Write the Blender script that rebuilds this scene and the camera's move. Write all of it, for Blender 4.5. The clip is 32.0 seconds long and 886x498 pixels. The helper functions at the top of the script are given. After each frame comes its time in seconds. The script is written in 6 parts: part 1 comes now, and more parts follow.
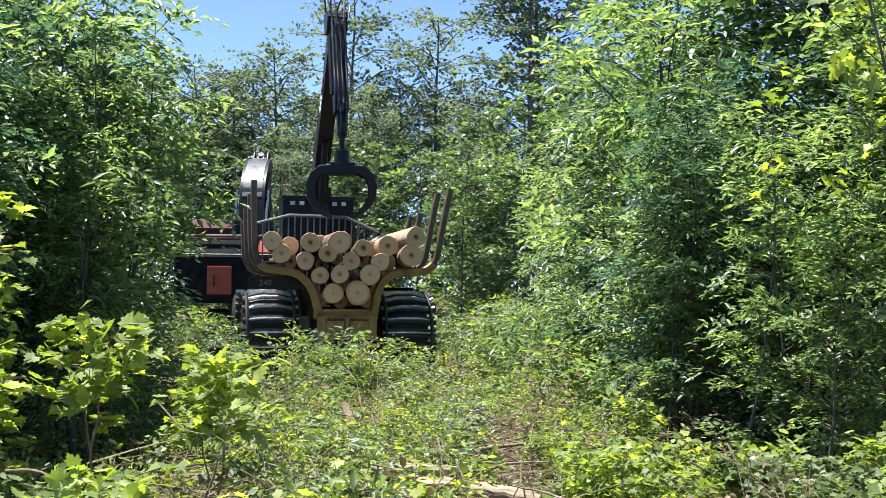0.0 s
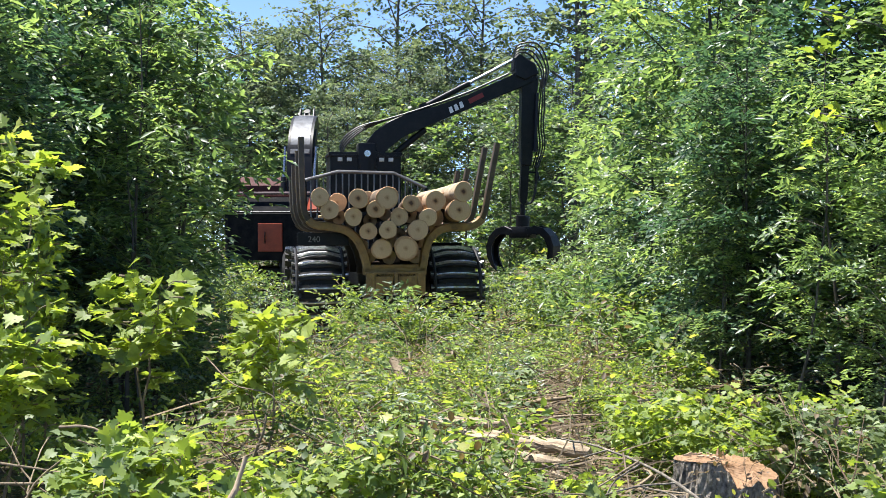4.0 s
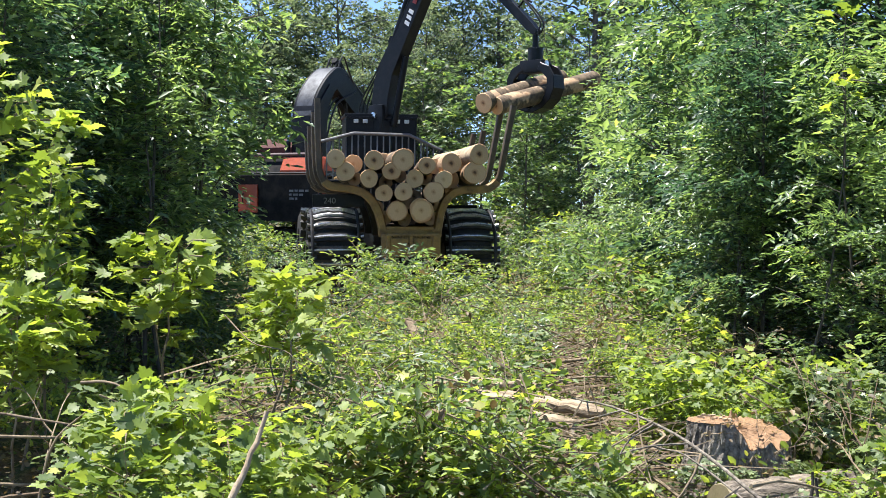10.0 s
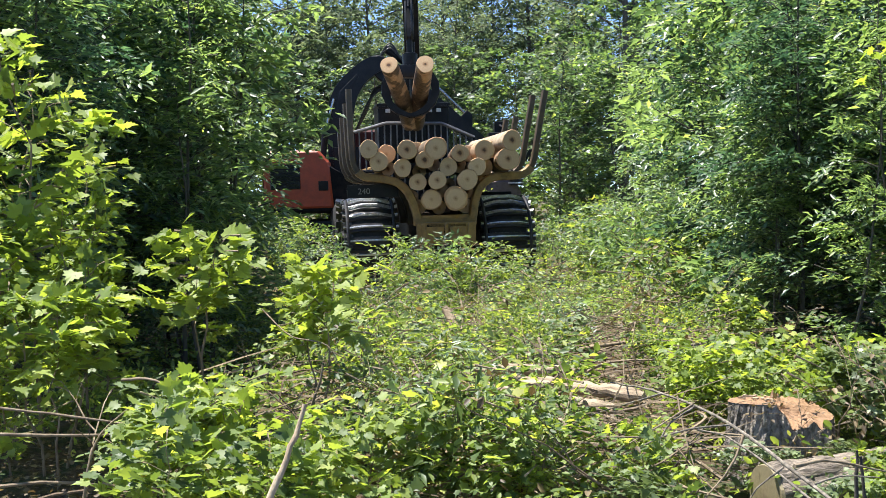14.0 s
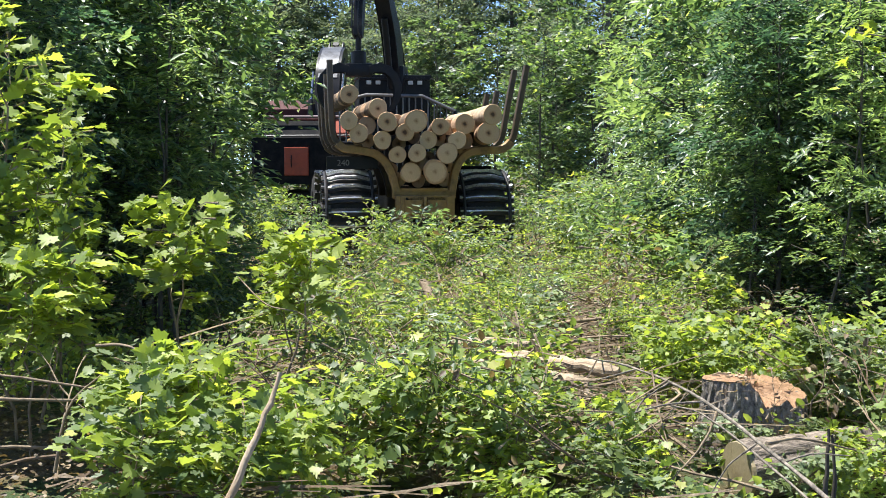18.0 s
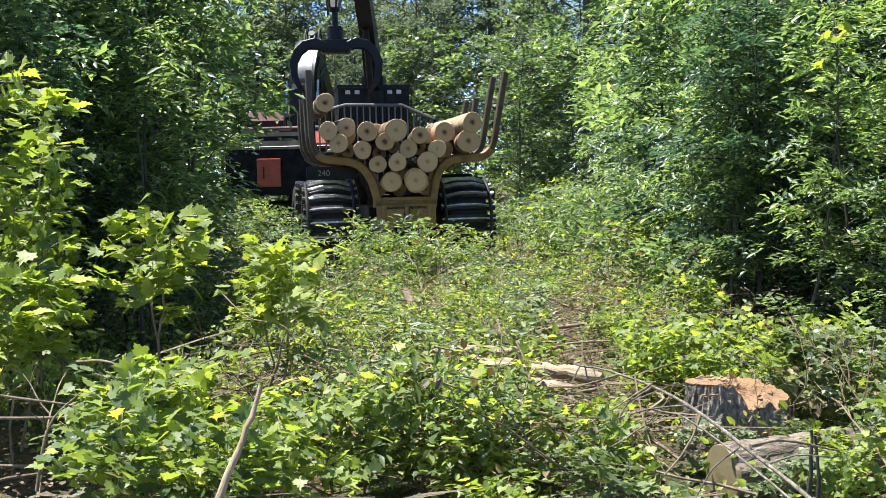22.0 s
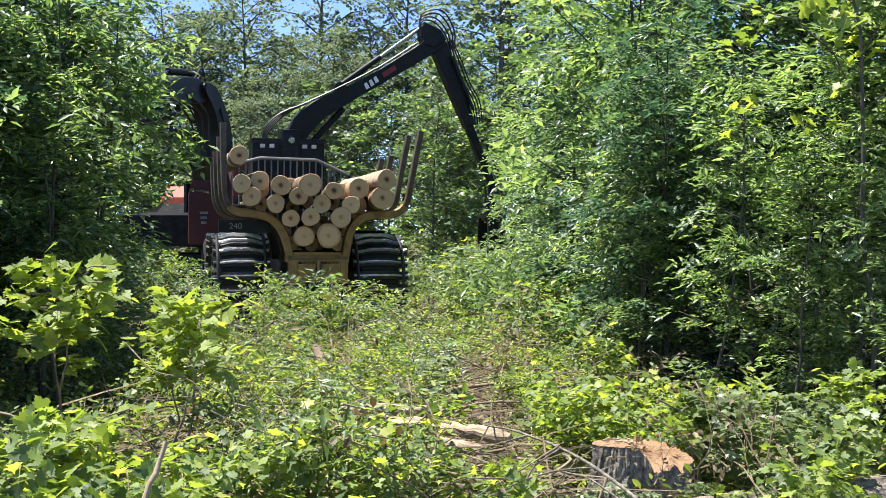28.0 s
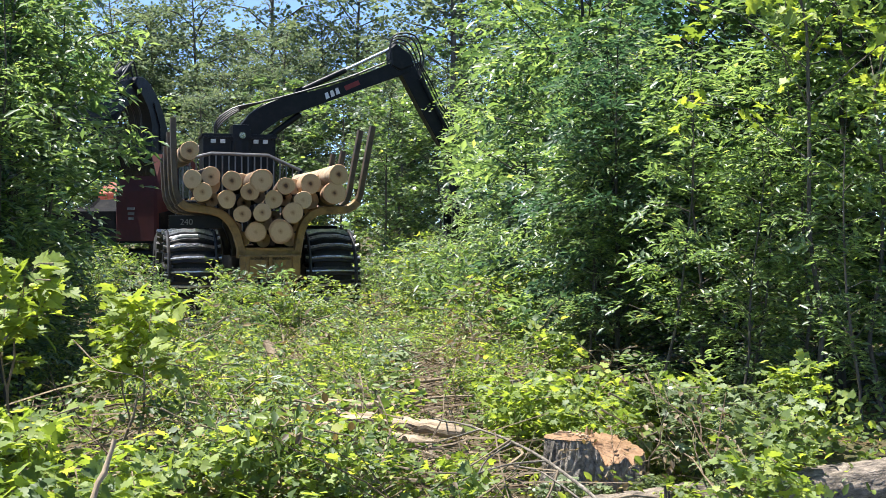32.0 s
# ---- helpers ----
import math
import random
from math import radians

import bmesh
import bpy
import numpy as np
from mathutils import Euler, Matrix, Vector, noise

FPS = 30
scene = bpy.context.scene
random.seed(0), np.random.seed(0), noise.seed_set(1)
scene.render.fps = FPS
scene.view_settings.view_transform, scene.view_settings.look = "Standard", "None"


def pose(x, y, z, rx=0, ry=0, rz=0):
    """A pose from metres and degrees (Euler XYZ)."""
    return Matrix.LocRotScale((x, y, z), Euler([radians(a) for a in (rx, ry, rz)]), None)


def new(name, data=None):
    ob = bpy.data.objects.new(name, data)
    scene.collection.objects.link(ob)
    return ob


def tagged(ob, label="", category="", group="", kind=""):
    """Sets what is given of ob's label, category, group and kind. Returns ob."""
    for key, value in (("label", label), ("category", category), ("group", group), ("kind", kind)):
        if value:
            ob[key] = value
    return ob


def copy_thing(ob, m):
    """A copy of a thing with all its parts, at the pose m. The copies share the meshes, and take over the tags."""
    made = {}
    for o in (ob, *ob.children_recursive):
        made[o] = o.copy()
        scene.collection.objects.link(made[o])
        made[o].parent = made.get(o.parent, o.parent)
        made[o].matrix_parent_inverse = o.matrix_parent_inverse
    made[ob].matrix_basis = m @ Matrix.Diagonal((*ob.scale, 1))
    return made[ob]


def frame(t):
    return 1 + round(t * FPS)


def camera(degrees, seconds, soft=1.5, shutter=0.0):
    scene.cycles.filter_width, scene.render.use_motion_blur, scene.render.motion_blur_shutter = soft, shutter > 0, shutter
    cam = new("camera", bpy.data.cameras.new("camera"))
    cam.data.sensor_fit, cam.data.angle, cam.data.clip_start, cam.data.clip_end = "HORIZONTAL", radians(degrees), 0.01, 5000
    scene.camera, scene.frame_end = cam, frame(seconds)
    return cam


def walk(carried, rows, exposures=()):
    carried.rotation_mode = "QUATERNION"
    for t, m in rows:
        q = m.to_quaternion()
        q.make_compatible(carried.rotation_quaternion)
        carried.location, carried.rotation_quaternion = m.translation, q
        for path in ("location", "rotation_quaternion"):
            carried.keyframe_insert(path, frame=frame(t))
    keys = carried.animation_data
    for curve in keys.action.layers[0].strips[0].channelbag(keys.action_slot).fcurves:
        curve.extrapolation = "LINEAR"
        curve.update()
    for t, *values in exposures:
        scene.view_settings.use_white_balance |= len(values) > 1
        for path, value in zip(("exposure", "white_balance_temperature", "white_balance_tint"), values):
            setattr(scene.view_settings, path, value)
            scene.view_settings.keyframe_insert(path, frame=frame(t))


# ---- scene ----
cam = camera(39.99, 32.0, soft=0.7)
# seconds, eye x, y, z, then yaw, pitch and roll in degrees
ROWS = [
    (0.0, -0.009, -0.010, 1.510, -2.284, 1.830, -0.565),
    (0.5, -0.008, -0.008, 1.507, -2.405, 1.465, -0.514),
    (1.0, -0.003, 0.010, 1.502, -2.448, 1.113, -0.403),
    (1.5, -0.000, 0.015, 1.502, -2.381, 0.751, -0.231),
    (2.0, 0.000, 0.012, 1.504, -2.158, 0.407, -0.069),
    (2.5, 0.001, 0.008, 1.507, -1.755, 0.135, 0.042),
    (3.0, 0.003, 0.009, 1.505, -1.210, 0.005, 0.166),
    (3.5, 0.003, 0.006, 1.505, -0.576, -0.117, 0.244),
    (4.0, 0.002, 0.016, 1.506, -0.000, -0.300, 0.157),
    (4.5, 0.001, 0.011, 1.505, 0.325, -0.428, -0.009),
    (6.5, 0.004, -0.010, 1.506, -0.089, -0.558, -0.284),
    (7.0, 0.002, -0.007, 1.503, -0.154, -0.804, -0.315),
    (7.5, 0.002, -0.005, 1.503, -0.110, -1.076, -0.334),
    (8.0, 0.003, -0.005, 1.505, 0.003, -1.311, -0.460),
    (8.5, 0.001, -0.006, 1.502, 0.121, -1.514, -0.571),
    (9.0, -0.001, -0.008, 1.501, 0.227, -1.718, -0.577),
    (9.5, -0.007, -0.016, 1.500, 0.367, -1.880, -0.520),
    (10.0, -0.008, -0.015, 1.499, 0.677, -2.048, -0.323),
    (10.5, -0.010, -0.011, 1.498, 1.127, -2.275, 0.036),
    (11.0, -0.009, -0.006, 1.496, 1.698, -2.523, 0.477),
    (11.5, -0.011, -0.004, 1.497, 2.209, -2.759, 0.634),
    (12.0, -0.007, -0.005, 1.500, 2.556, -2.829, 0.829),
    (12.5, -0.007, -0.006, 1.500, 2.678, -2.760, 1.035),
    (13.0, -0.007, -0.004, 1.501, 2.642, -2.644, 1.295),
    (13.5, -0.003, -0.002, 1.500, 2.513, -2.586, 1.450),
    (14.0, -0.001, -0.007, 1.501, 2.390, -2.616, 1.482),
    (14.5, -0.002, -0.003, 1.500, 2.371, -2.752, 1.416),
    (16.5, -0.004, 0.000, 1.499, 2.193, -3.264, 0.671),
    (17.0, -0.005, 0.000, 1.494, 1.877, -3.466, 0.455),
    (17.5, -0.002, -0.000, 1.494, 1.595, -3.708, 0.318),
    (18.0, -0.003, 0.002, 1.493, 1.371, -3.857, 0.243),
    (18.5, -0.001, 0.002, 1.496, 1.221, -3.820, 0.363),
    (19.0, -0.000, 0.008, 1.495, 1.084, -3.651, 0.666),
    (19.5, 0.002, 0.003, 1.496, 0.945, -3.476, 1.050),
    (20.0, 0.005, 0.002, 1.497, 0.852, -3.386, 1.376),
    (20.5, 0.005, 0.005, 1.496, 0.794, -3.413, 1.634),
    (21.0, 0.005, 0.008, 1.495, 0.767, -3.491, 1.675),
    (21.5, 0.004, 0.007, 1.494, 0.717, -3.539, 1.568),
    (22.0, 0.005, 0.007, 1.495, 0.551, -3.481, 1.321),
    (22.5, 0.004, 0.007, 1.497, 0.243, -3.276, 0.984),
    (23.0, 0.005, 0.007, 1.497, -0.221, -2.996, 0.729),
    (23.5, 0.006, 0.004, 1.499, -0.767, -2.684, 0.533),
    (24.0, 0.008, 0.001, 1.498, -1.258, -2.468, 0.405),
    (24.5, 0.004, 0.003, 1.498, -1.669, -2.255, 0.344),
    (25.0, 0.001, 0.003, 1.497, -2.052, -2.037, 0.428),
    (25.5, 0.002, 0.002, 1.498, -2.396, -1.806, 0.492),
    (27.5, 0.002, 0.004, 1.498, -3.460, -1.071, -0.025),
    (28.0, 0.001, 0.003, 1.499, -3.632, -0.837, -0.297),
    (28.5, 0.003, 0.003, 1.500, -3.796, -0.598, -0.515),
    (29.0, 0.002, 0.002, 1.500, -3.945, -0.383, -0.597),
    (29.5, 0.001, 0.002, 1.501, -4.069, -0.280, -0.585),
    (30.0, 0.003, -0.001, 1.502, -4.213, -0.295, -0.418),
    (30.5, 0.003, -0.002, 1.501, -4.462, -0.410, -0.358),
    (31.0, 0.003, -0.008, 1.502, -4.857, -0.598, -0.319),
    (31.5, 0.005, -0.005, 1.502, -5.330, -0.846, -0.149),
    (32.0, 0.007, -0.001, 1.500, -5.843, -1.073, -0.038),
]
walk(cam, [(t, pose(x, y, z, 0, 0, yaw) @ pose(0, 0, 0, pitch) @ pose(0, 0, 0, 0, roll) @ pose(0, 0, 0, 90))
           for t, x, y, z, yaw, pitch, roll in ROWS])

# ---- world, sun and exposure ----
SUN = Vector((-0.26, 0.09, 0.96)).normalized()
world = bpy.data.worlds.new("sky")
scene.world = world
world.use_nodes = True
wn = world.node_tree
sky = wn.nodes.new("ShaderNodeTexSky")
sky.sky_type, sky.sun_disc = "NISHITA", False
sky.sun_elevation = math.asin(SUN.z)
sky.sun_rotation = math.atan2(SUN.x, SUN.y)
sky.air_density, sky.dust_density, sky.ozone_density, sky.altitude = 0.45, 0.0, 2.5, 2600
wn.nodes["Background"].inputs["Strength"].default_value = 0.15
wn.links.new(sky.outputs["Color"], wn.nodes["Background"].inputs["Color"])
sun_data = bpy.data.lights.new("sun", "SUN")
sun_data.energy, sun_data.angle, sun_data.color = 4.4, radians(0.53), (1.0, 0.97, 0.93)
sun = new("sun", sun_data)
sun.rotation_mode = "QUATERNION"
sun.rotation_quaternion = SUN.to_track_quat("Z", "Y")
scene.view_settings.exposure = 1.5


# ---- materials ----
def material(name):
    m = bpy.data.materials.new(name)
    m.use_nodes = True
    nt = m.node_tree
    return m, nt, nt.nodes["Principled BSDF"]


def node(nt, kind, **values):
    n = nt.nodes.new(kind)
    for key, value in values.items():
        n.inputs[key].default_value = value
    return n


def coords(nt):
    return nt.nodes.new("ShaderNodeTexCoord").outputs["Object"]


def noise_tex(nt, vec, scale, detail=4.0, rough=0.6):
    n = node(nt, "ShaderNodeTexNoise", Scale=scale, Detail=detail, Roughness=rough)
    nt.links.new(vec, n.inputs["Vector"])
    return n.outputs["Fac"]


def ramp(nt, fac, *stops):
    n = nt.nodes.new("ShaderNodeValToRGB")
    els = n.color_ramp.elements
    while len(els) < len(stops):
        els.new(0.5)
    for e, (p, c) in zip(els, stops):
        e.position, e.color = p, (*c, 1)
    nt.links.new(fac, n.inputs["Fac"])
    return n.outputs["Color"]


def mix(nt, fac, a, b, how="MIX"):
    n = nt.nodes.new("ShaderNodeMix")
    n.data_type, n.blend_type = "RGBA", how
    for key, v in ((0, fac), (6, a), (7, b)):
        if isinstance(v, (int, float)):
            n.inputs[key].default_value = v
        elif isinstance(v, tuple):
            n.inputs[key].default_value = (*v, 1)
        else:
            nt.links.new(v, n.inputs[key])
    return n.outputs[2]


def bump(nt, height, strength, distance, bsdf):
    n = node(nt, "ShaderNodeBump", Strength=strength, Distance=distance)
    nt.links.new(height, n.inputs["Height"])
    nt.links.new(n.outputs["Normal"], bsdf.inputs["Normal"])


def leaf_material(name, dark, light, tip, through_tint, gloss=0.38, shine=0.45, single=False):
    """A thin leaf: glossy above, letting light through, each leaf of its own green."""
    m, nt, b = material(name)
    island = nt.nodes.new("ShaderNodeObjectInfo").outputs["Random"] if single else nt.nodes.new("ShaderNodeNewGeometry").outputs["Random Per Island"]
    # The spread from dark to tip partly stands in for shaded and lit leaves.
    col = ramp(nt, island, (0.0, tuple(0.8 * c for c in dark)), (0.38, dark), (0.72, light), (0.92, light), (1.0, tip))
    patch = noise_tex(nt, coords(nt), 1.7, 3)
    col = mix(nt, 0.55, col, ramp(nt, patch, (0.32, (0.45, 0.50, 0.46)), (0.68, (1.3, 1.25, 1.08))), "MULTIPLY")
    nt.links.new(col, b.inputs["Base Color"])
    b.inputs["Roughness"].default_value = gloss
    b.inputs["Specular IOR Level"].default_value = shine
    t = nt.nodes.new("ShaderNodeBsdfTranslucent")
    nt.links.new(mix(nt, 1.0, col, through_tint, "MULTIPLY"), t.inputs["Color"])
    add = nt.nodes.new("ShaderNodeAddShader")
    nt.links.new(b.outputs[0], add.inputs[0])
    nt.links.new(t.outputs[0], add.inputs[1])
    nt.links.new(add.outputs[0], nt.nodes["Material Output"].inputs["Surface"])
    return m


LEAF_MAPLE = leaf_material("maple_leaf", (0.092, 0.130, 0.038), (0.170, 0.208, 0.054), (0.23, 0.255, 0.076), (1.8, 1.75, 0.66), 0.52, 0.25)
LEAF_SINGLE = leaf_material("single_maple_leaf", (0.104, 0.140, 0.034), (0.156, 0.194, 0.052), (0.22, 0.24, 0.075), (1.9, 1.8, 0.7), 0.52, 0.25, True)
LEAF_ASH = leaf_material("ash_leaf", (0.036, 0.060, 0.036), (0.092, 0.130, 0.058), (0.22, 0.24, 0.09), (1.5, 1.6, 0.75), 0.44, 0.4)
# Darker, bluer leaves: the shade inside the tree masses is put into their colour.
LEAF_SHADED = leaf_material("shaded_leaf", (0.024, 0.050, 0.034), (0.066, 0.110, 0.064), (0.18, 0.21, 0.10), (1.0, 1.15, 0.75), 0.38, 0.48)
# Lifted darks and greyer greens put distance haze into the far leaves' colour.
LEAF_FAR = leaf_material("hazed_far_leaf", (0.056, 0.080, 0.050), (0.098, 0.126, 0.076), (0.15, 0.165, 0.09), (1.35, 1.3, 0.95), 0.6, 0.15)
# Low dark end: paints the shaded gaps among the weeds into single leaves.
LEAF_WEED = leaf_material("weed_leaf", (0.054, 0.084, 0.032), (0.150, 0.190, 0.058), (0.27, 0.265, 0.09), (1.7, 1.65, 0.62), 0.5, 0.28)
LEAF_CHERRY = leaf_material("cherry_leaf", (0.052, 0.084, 0.044), (0.116, 0.162, 0.080), (0.23, 0.25, 0.10), (1.75, 1.75, 0.87), 0.4, 0.45)
LEAF_PALE = leaf_material("pale_underside_leaf", (0.09, 0.12, 0.05), (0.15, 0.19, 0.09), (0.24, 0.27, 0.15), (1.0, 1.0, 0.7), 0.5)
LEAF_DRY = leaf_material("wilted_leaf", (0.08, 0.055, 0.03), (0.17, 0.125, 0.065), (0.28, 0.21, 0.12), (0.7, 0.65, 0.4), 0.6)


def bark_material(name, dark, light, scale=9.0, grain=(1, 1, 0.22), depth=0.012):
    m, nt, b = material(name)
    vec = coords(nt)
    mp = nt.nodes.new("ShaderNodeMapping")
    mp.inputs["Scale"].default_value = grain
    nt.links.new(vec, mp.inputs["Vector"])
    n = noise_tex(nt, mp.outputs[0], scale, 6, 0.7)
    big = noise_tex(nt, vec, scale * 0.28, 3)
    col = ramp(nt, n, (0.3, dark), (0.7, light))
    col = mix(nt, 0.5, col, ramp(nt, big, (0.35, (0.55, 0.53, 0.5)), (0.65, (1.25, 1.22, 1.15))), "MULTIPLY")
    nt.links.new(col, b.inputs["Base Color"])
    b.inputs["Roughness"].default_value = 0.88
    bump(nt, n, 0.8, depth, b)
    return m


BARK = bark_material("bark", (0.035, 0.030, 0.024), (0.16, 0.14, 0.115))
BARK_DARK = bark_material("dark_bark", (0.018, 0.016, 0.013), (0.085, 0.075, 0.062), 14)
BARK_STUMP = bark_material("stump_bark", (0.016, 0.014, 0.013), (0.44, 0.39, 0.34), 48, (1, 1, 0.7), 0.02)
BARK_GREY = bark_material("grey_branch_bark", (0.03, 0.026, 0.021), (0.36, 0.31, 0.25), 38)
BARK_FELLED = bark_material("felled_bark", (0.014, 0.011, 0.009), (0.46, 0.38, 0.30), 55, (1, 0.28, 1), 0.025)
BARK_LOG = bark_material("log_bark", (0.05, 0.035, 0.022), (0.22, 0.15, 0.09), 14, (1, 0.3, 1))


def peeled_material():
    """Log bark knocked off in patches, with the pale wood showing."""
    m, nt, b = material("peeled_bark")
    vec = coords(nt)
    rnd = nt.nodes.new("ShaderNodeObjectInfo").outputs["Random"]
    mv = node(nt, "ShaderNodeVectorMath")
    nt.links.new(vec, mv.inputs[0])
    nt.links.new(rnd, mv.inputs[1])
    n = noise_tex(nt, mv.outputs[0], 13, 6, 0.7)
    p = noise_tex(nt, mv.outputs[0], 2.6, 3, 0.55)
    col = ramp(nt, n, (0.3, (0.045, 0.032, 0.02)), (0.7, (0.20, 0.14, 0.085)))
    pale = ramp(nt, n, (0.3, (0.34, 0.19, 0.10)), (0.7, (0.54, 0.38, 0.23)))
    col = mix(nt, ramp(nt, p, (0.53, (0, 0, 0)), (0.57, (1, 1, 1))), col, pale)
    nt.links.new(col, b.inputs["Base Color"])
    b.inputs["Roughness"].default_value = 0.85
    bump(nt, n, 0.8, 0.012, b)
    return m


BARK_PEELED = peeled_material()
TWIG = bark_material("twig_bark", (0.10, 0.068, 0.040), (0.38, 0.30, 0.20), 25)
SPLIT = bark_material("split_wood", (0.13, 0.09, 0.055), (0.54, 0.43, 0.30), 34, (1, 0.12, 1))
BARE = bark_material("bare_wood", (0.22, 0.15, 0.09), (0.55, 0.44, 0.30), 12)


def cut_wood(name, pale, ring, heart, torn=0.5):
    """A sawn end: rings round the mesh's own axis, a dark heart and fine radial checks."""
    m, nt, b = material(name)
    vec = coords(nt)
    wob = nt.nodes.new("ShaderNodeVectorMath")
    wob.operation = "MULTIPLY"
    wob.inputs[1].default_value = (1, 0, 1)
    nt.links.new(vec, wob.inputs[0])
    length = nt.nodes.new("ShaderNodeVectorMath")
    length.operation = "LENGTH"
    nt.links.new(wob.outputs[0], length.inputs[0])
    n = noise_tex(nt, vec, 16, 4)
    off = nt.nodes.new("ShaderNodeMath")
    off.operation = "MULTIPLY_ADD"
    off.inputs[1].default_value = 0.06
    nt.links.new(n, off.inputs[0])
    nt.links.new(length.outputs["Value"], off.inputs[2])
    rnd = nt.nodes.new("ShaderNodeObjectInfo").outputs["Random"]
    vary = nt.nodes.new("ShaderNodeMath")
    vary.operation = "MULTIPLY_ADD"
    vary.inputs[1].default_value = 0.035
    nt.links.new(rnd, vary.inputs[0])
    nt.links.new(off.outputs[0], vary.inputs[2])
    col = ramp(nt, vary.outputs[0], (0.056, heart), (0.072, ring), (0.10, pale), (0.19, pale), (0.215, ring))
    grain = noise_tex(nt, vec, 70, 5, 0.75)
    col = mix(nt, torn, col, ramp(nt, grain, (0.3, (0.62, 0.56, 0.48)), (0.7, (1.18, 1.16, 1.12))), "MULTIPLY")
    col = mix(nt, 0.8, col, ramp(nt, rnd, (0.0, (0.84, 0.73, 0.60)), (0.4, (1.0, 0.95, 0.88)), (1.0, (1.1, 1.06, 1.0))), "MULTIPLY")
    nt.links.new(col, b.inputs["Base Color"])
    b.inputs["Roughness"].default_value = 0.75
    bump(nt, grain, 0.6 * torn, 0.008 * torn, b)
    return m


CUT = cut_wood("sawn_end", (0.67, 0.475, 0.29), (0.50, 0.30, 0.16), (0.11, 0.055, 0.027))
CUT_FRESH = cut_wood("fresh_cut", (0.43, 0.285, 0.165), (0.28, 0.175, 0.10), (0.19, 0.115, 0.065), 1.0)
# Sawn end lying in shade: the shade is mixed into its olive tones.
CUT_SHADED = cut_wood("shaded_cut", (0.27, 0.235, 0.145), (0.25, 0.21, 0.13), (0.22, 0.18, 0.11))


def painted(name, colour, worn, rough=0.45, metal=0.0, amount=0.55, scale=5.0):
    m, nt, b = material(name)
    vec = coords(nt)
    n = noise_tex(nt, vec, scale, 6, 0.7)
    fine = noise_tex(nt, vec, scale * 9, 4, 0.7)
    col = ramp(nt, n, (amount - 0.12, colour), (amount + 0.16, worn))
    col = mix(nt, 0.35, col, ramp(nt, fine, (0.3, (0.6, 0.58, 0.55)), (0.7, (1.2, 1.2, 1.2))), "MULTIPLY")
    nt.links.new(col, b.inputs["Base Color"])
    r = ramp(nt, fine, (0.3, (rough - 0.1,) * 3), (0.7, (rough + 0.2,) * 3))
    nt.links.new(r, b.inputs["Roughness"])
    b.inputs["Metallic"].default_value = metal
    bump(nt, fine, 0.15, 0.004, b)
    return m


YELLOW = painted("worn_yellow_paint", (0.40, 0.248, 0.088), (0.17, 0.11, 0.055), 0.48)
BLACK = painted("black_paint", (0.009, 0.010, 0.012), (0.022, 0.021, 0.020), 0.36, 0.0, 0.6)
BLACK.node_tree.nodes["Principled BSDF"].inputs["Specular IOR Level"].default_value = 0.22
STEEL = painted("track_steel", (0.030, 0.032, 0.038), (0.055, 0.048, 0.042), 0.4, 0.4, 0.5, 8)
# Worn steel; its near-white base also stands in for glints of sun.
POLISHED = painted("worn_glint_steel", (0.80, 0.81, 0.84), (0.30, 0.29, 0.28), 0.3, 0.7, 0.54, 6)
STENCIL = painted("faded_stencil", (0.24, 0.24, 0.24), (0.08, 0.08, 0.08), 0.6)
RUBBER = painted("tyre_rubber", (0.012, 0.012, 0.012), (0.035, 0.03, 0.026), 0.75)
CHROME = painted("cylinder_rod", (0.55, 0.55, 0.55), (0.4, 0.4, 0.4), 0.18, 1.0)
ORANGE = painted("orange_paint", (0.42, 0.075, 0.03), (0.27, 0.055, 0.028), 0.42)
MAROON = painted("faded_red_paint", (0.080, 0.024, 0.023), (0.06, 0.022, 0.02), 0.65)
MAROON.node_tree.nodes["Principled BSDF"].inputs["Specular IOR Level"].default_value = 0.2
GREY_RAIL = painted("bare_rail_steel", (0.22, 0.22, 0.22), (0.12, 0.11, 0.10), 0.4, 0.7)
HOSE = painted("hydraulic_hose", (0.012, 0.012, 0.013), (0.022, 0.022, 0.022), 0.42)
WHITE = painted("white_decal", (0.75, 0.75, 0.75), (0.5, 0.5, 0.5), 0.5)
RED = painted("red_decal", (0.22, 0.02, 0.018), (0.10, 0.015, 0.012), 0.5)
GLASS_DARK = painted("dark_glass", (0.01, 0.012, 0.014), (0.015, 0.015, 0.016), 0.1)
LAMP = painted("lamp_lens", (0.6, 0.6, 0.58), (0.45, 0.45, 0.42), 0.2)
SLOPE_PAINT = painted("boom_black", (0.009, 0.010, 0.013), (0.02, 0.02, 0.02), 0.34)
SLOPE_PAINT.node_tree.nodes["Principled BSDF"].inputs["Specular IOR Level"].default_value = 0.25

DULL_BLACK = painted("dusty_black_panel", (0.010, 0.011, 0.013), (0.03, 0.028, 0.026), 0.7)
DULL_BLACK.node_tree.nodes["Principled BSDF"].inputs["Specular IOR Level"].default_value = 0.08
STAKE = painted("worn_stake_steel", (0.125, 0.088, 0.055), (0.060, 0.050, 0.040), 0.42, 0.3)
# Grey metal that brings out the bright glare on the black boom.
GLARE = painted("boom_glare_metal", (0.10, 0.105, 0.115), (0.03, 0.03, 0.034), 0.42, 0.6)
DUSTY = painted("dusty_grey_paint", (0.17, 0.12, 0.12), (0.09, 0.065, 0.065), 0.6)


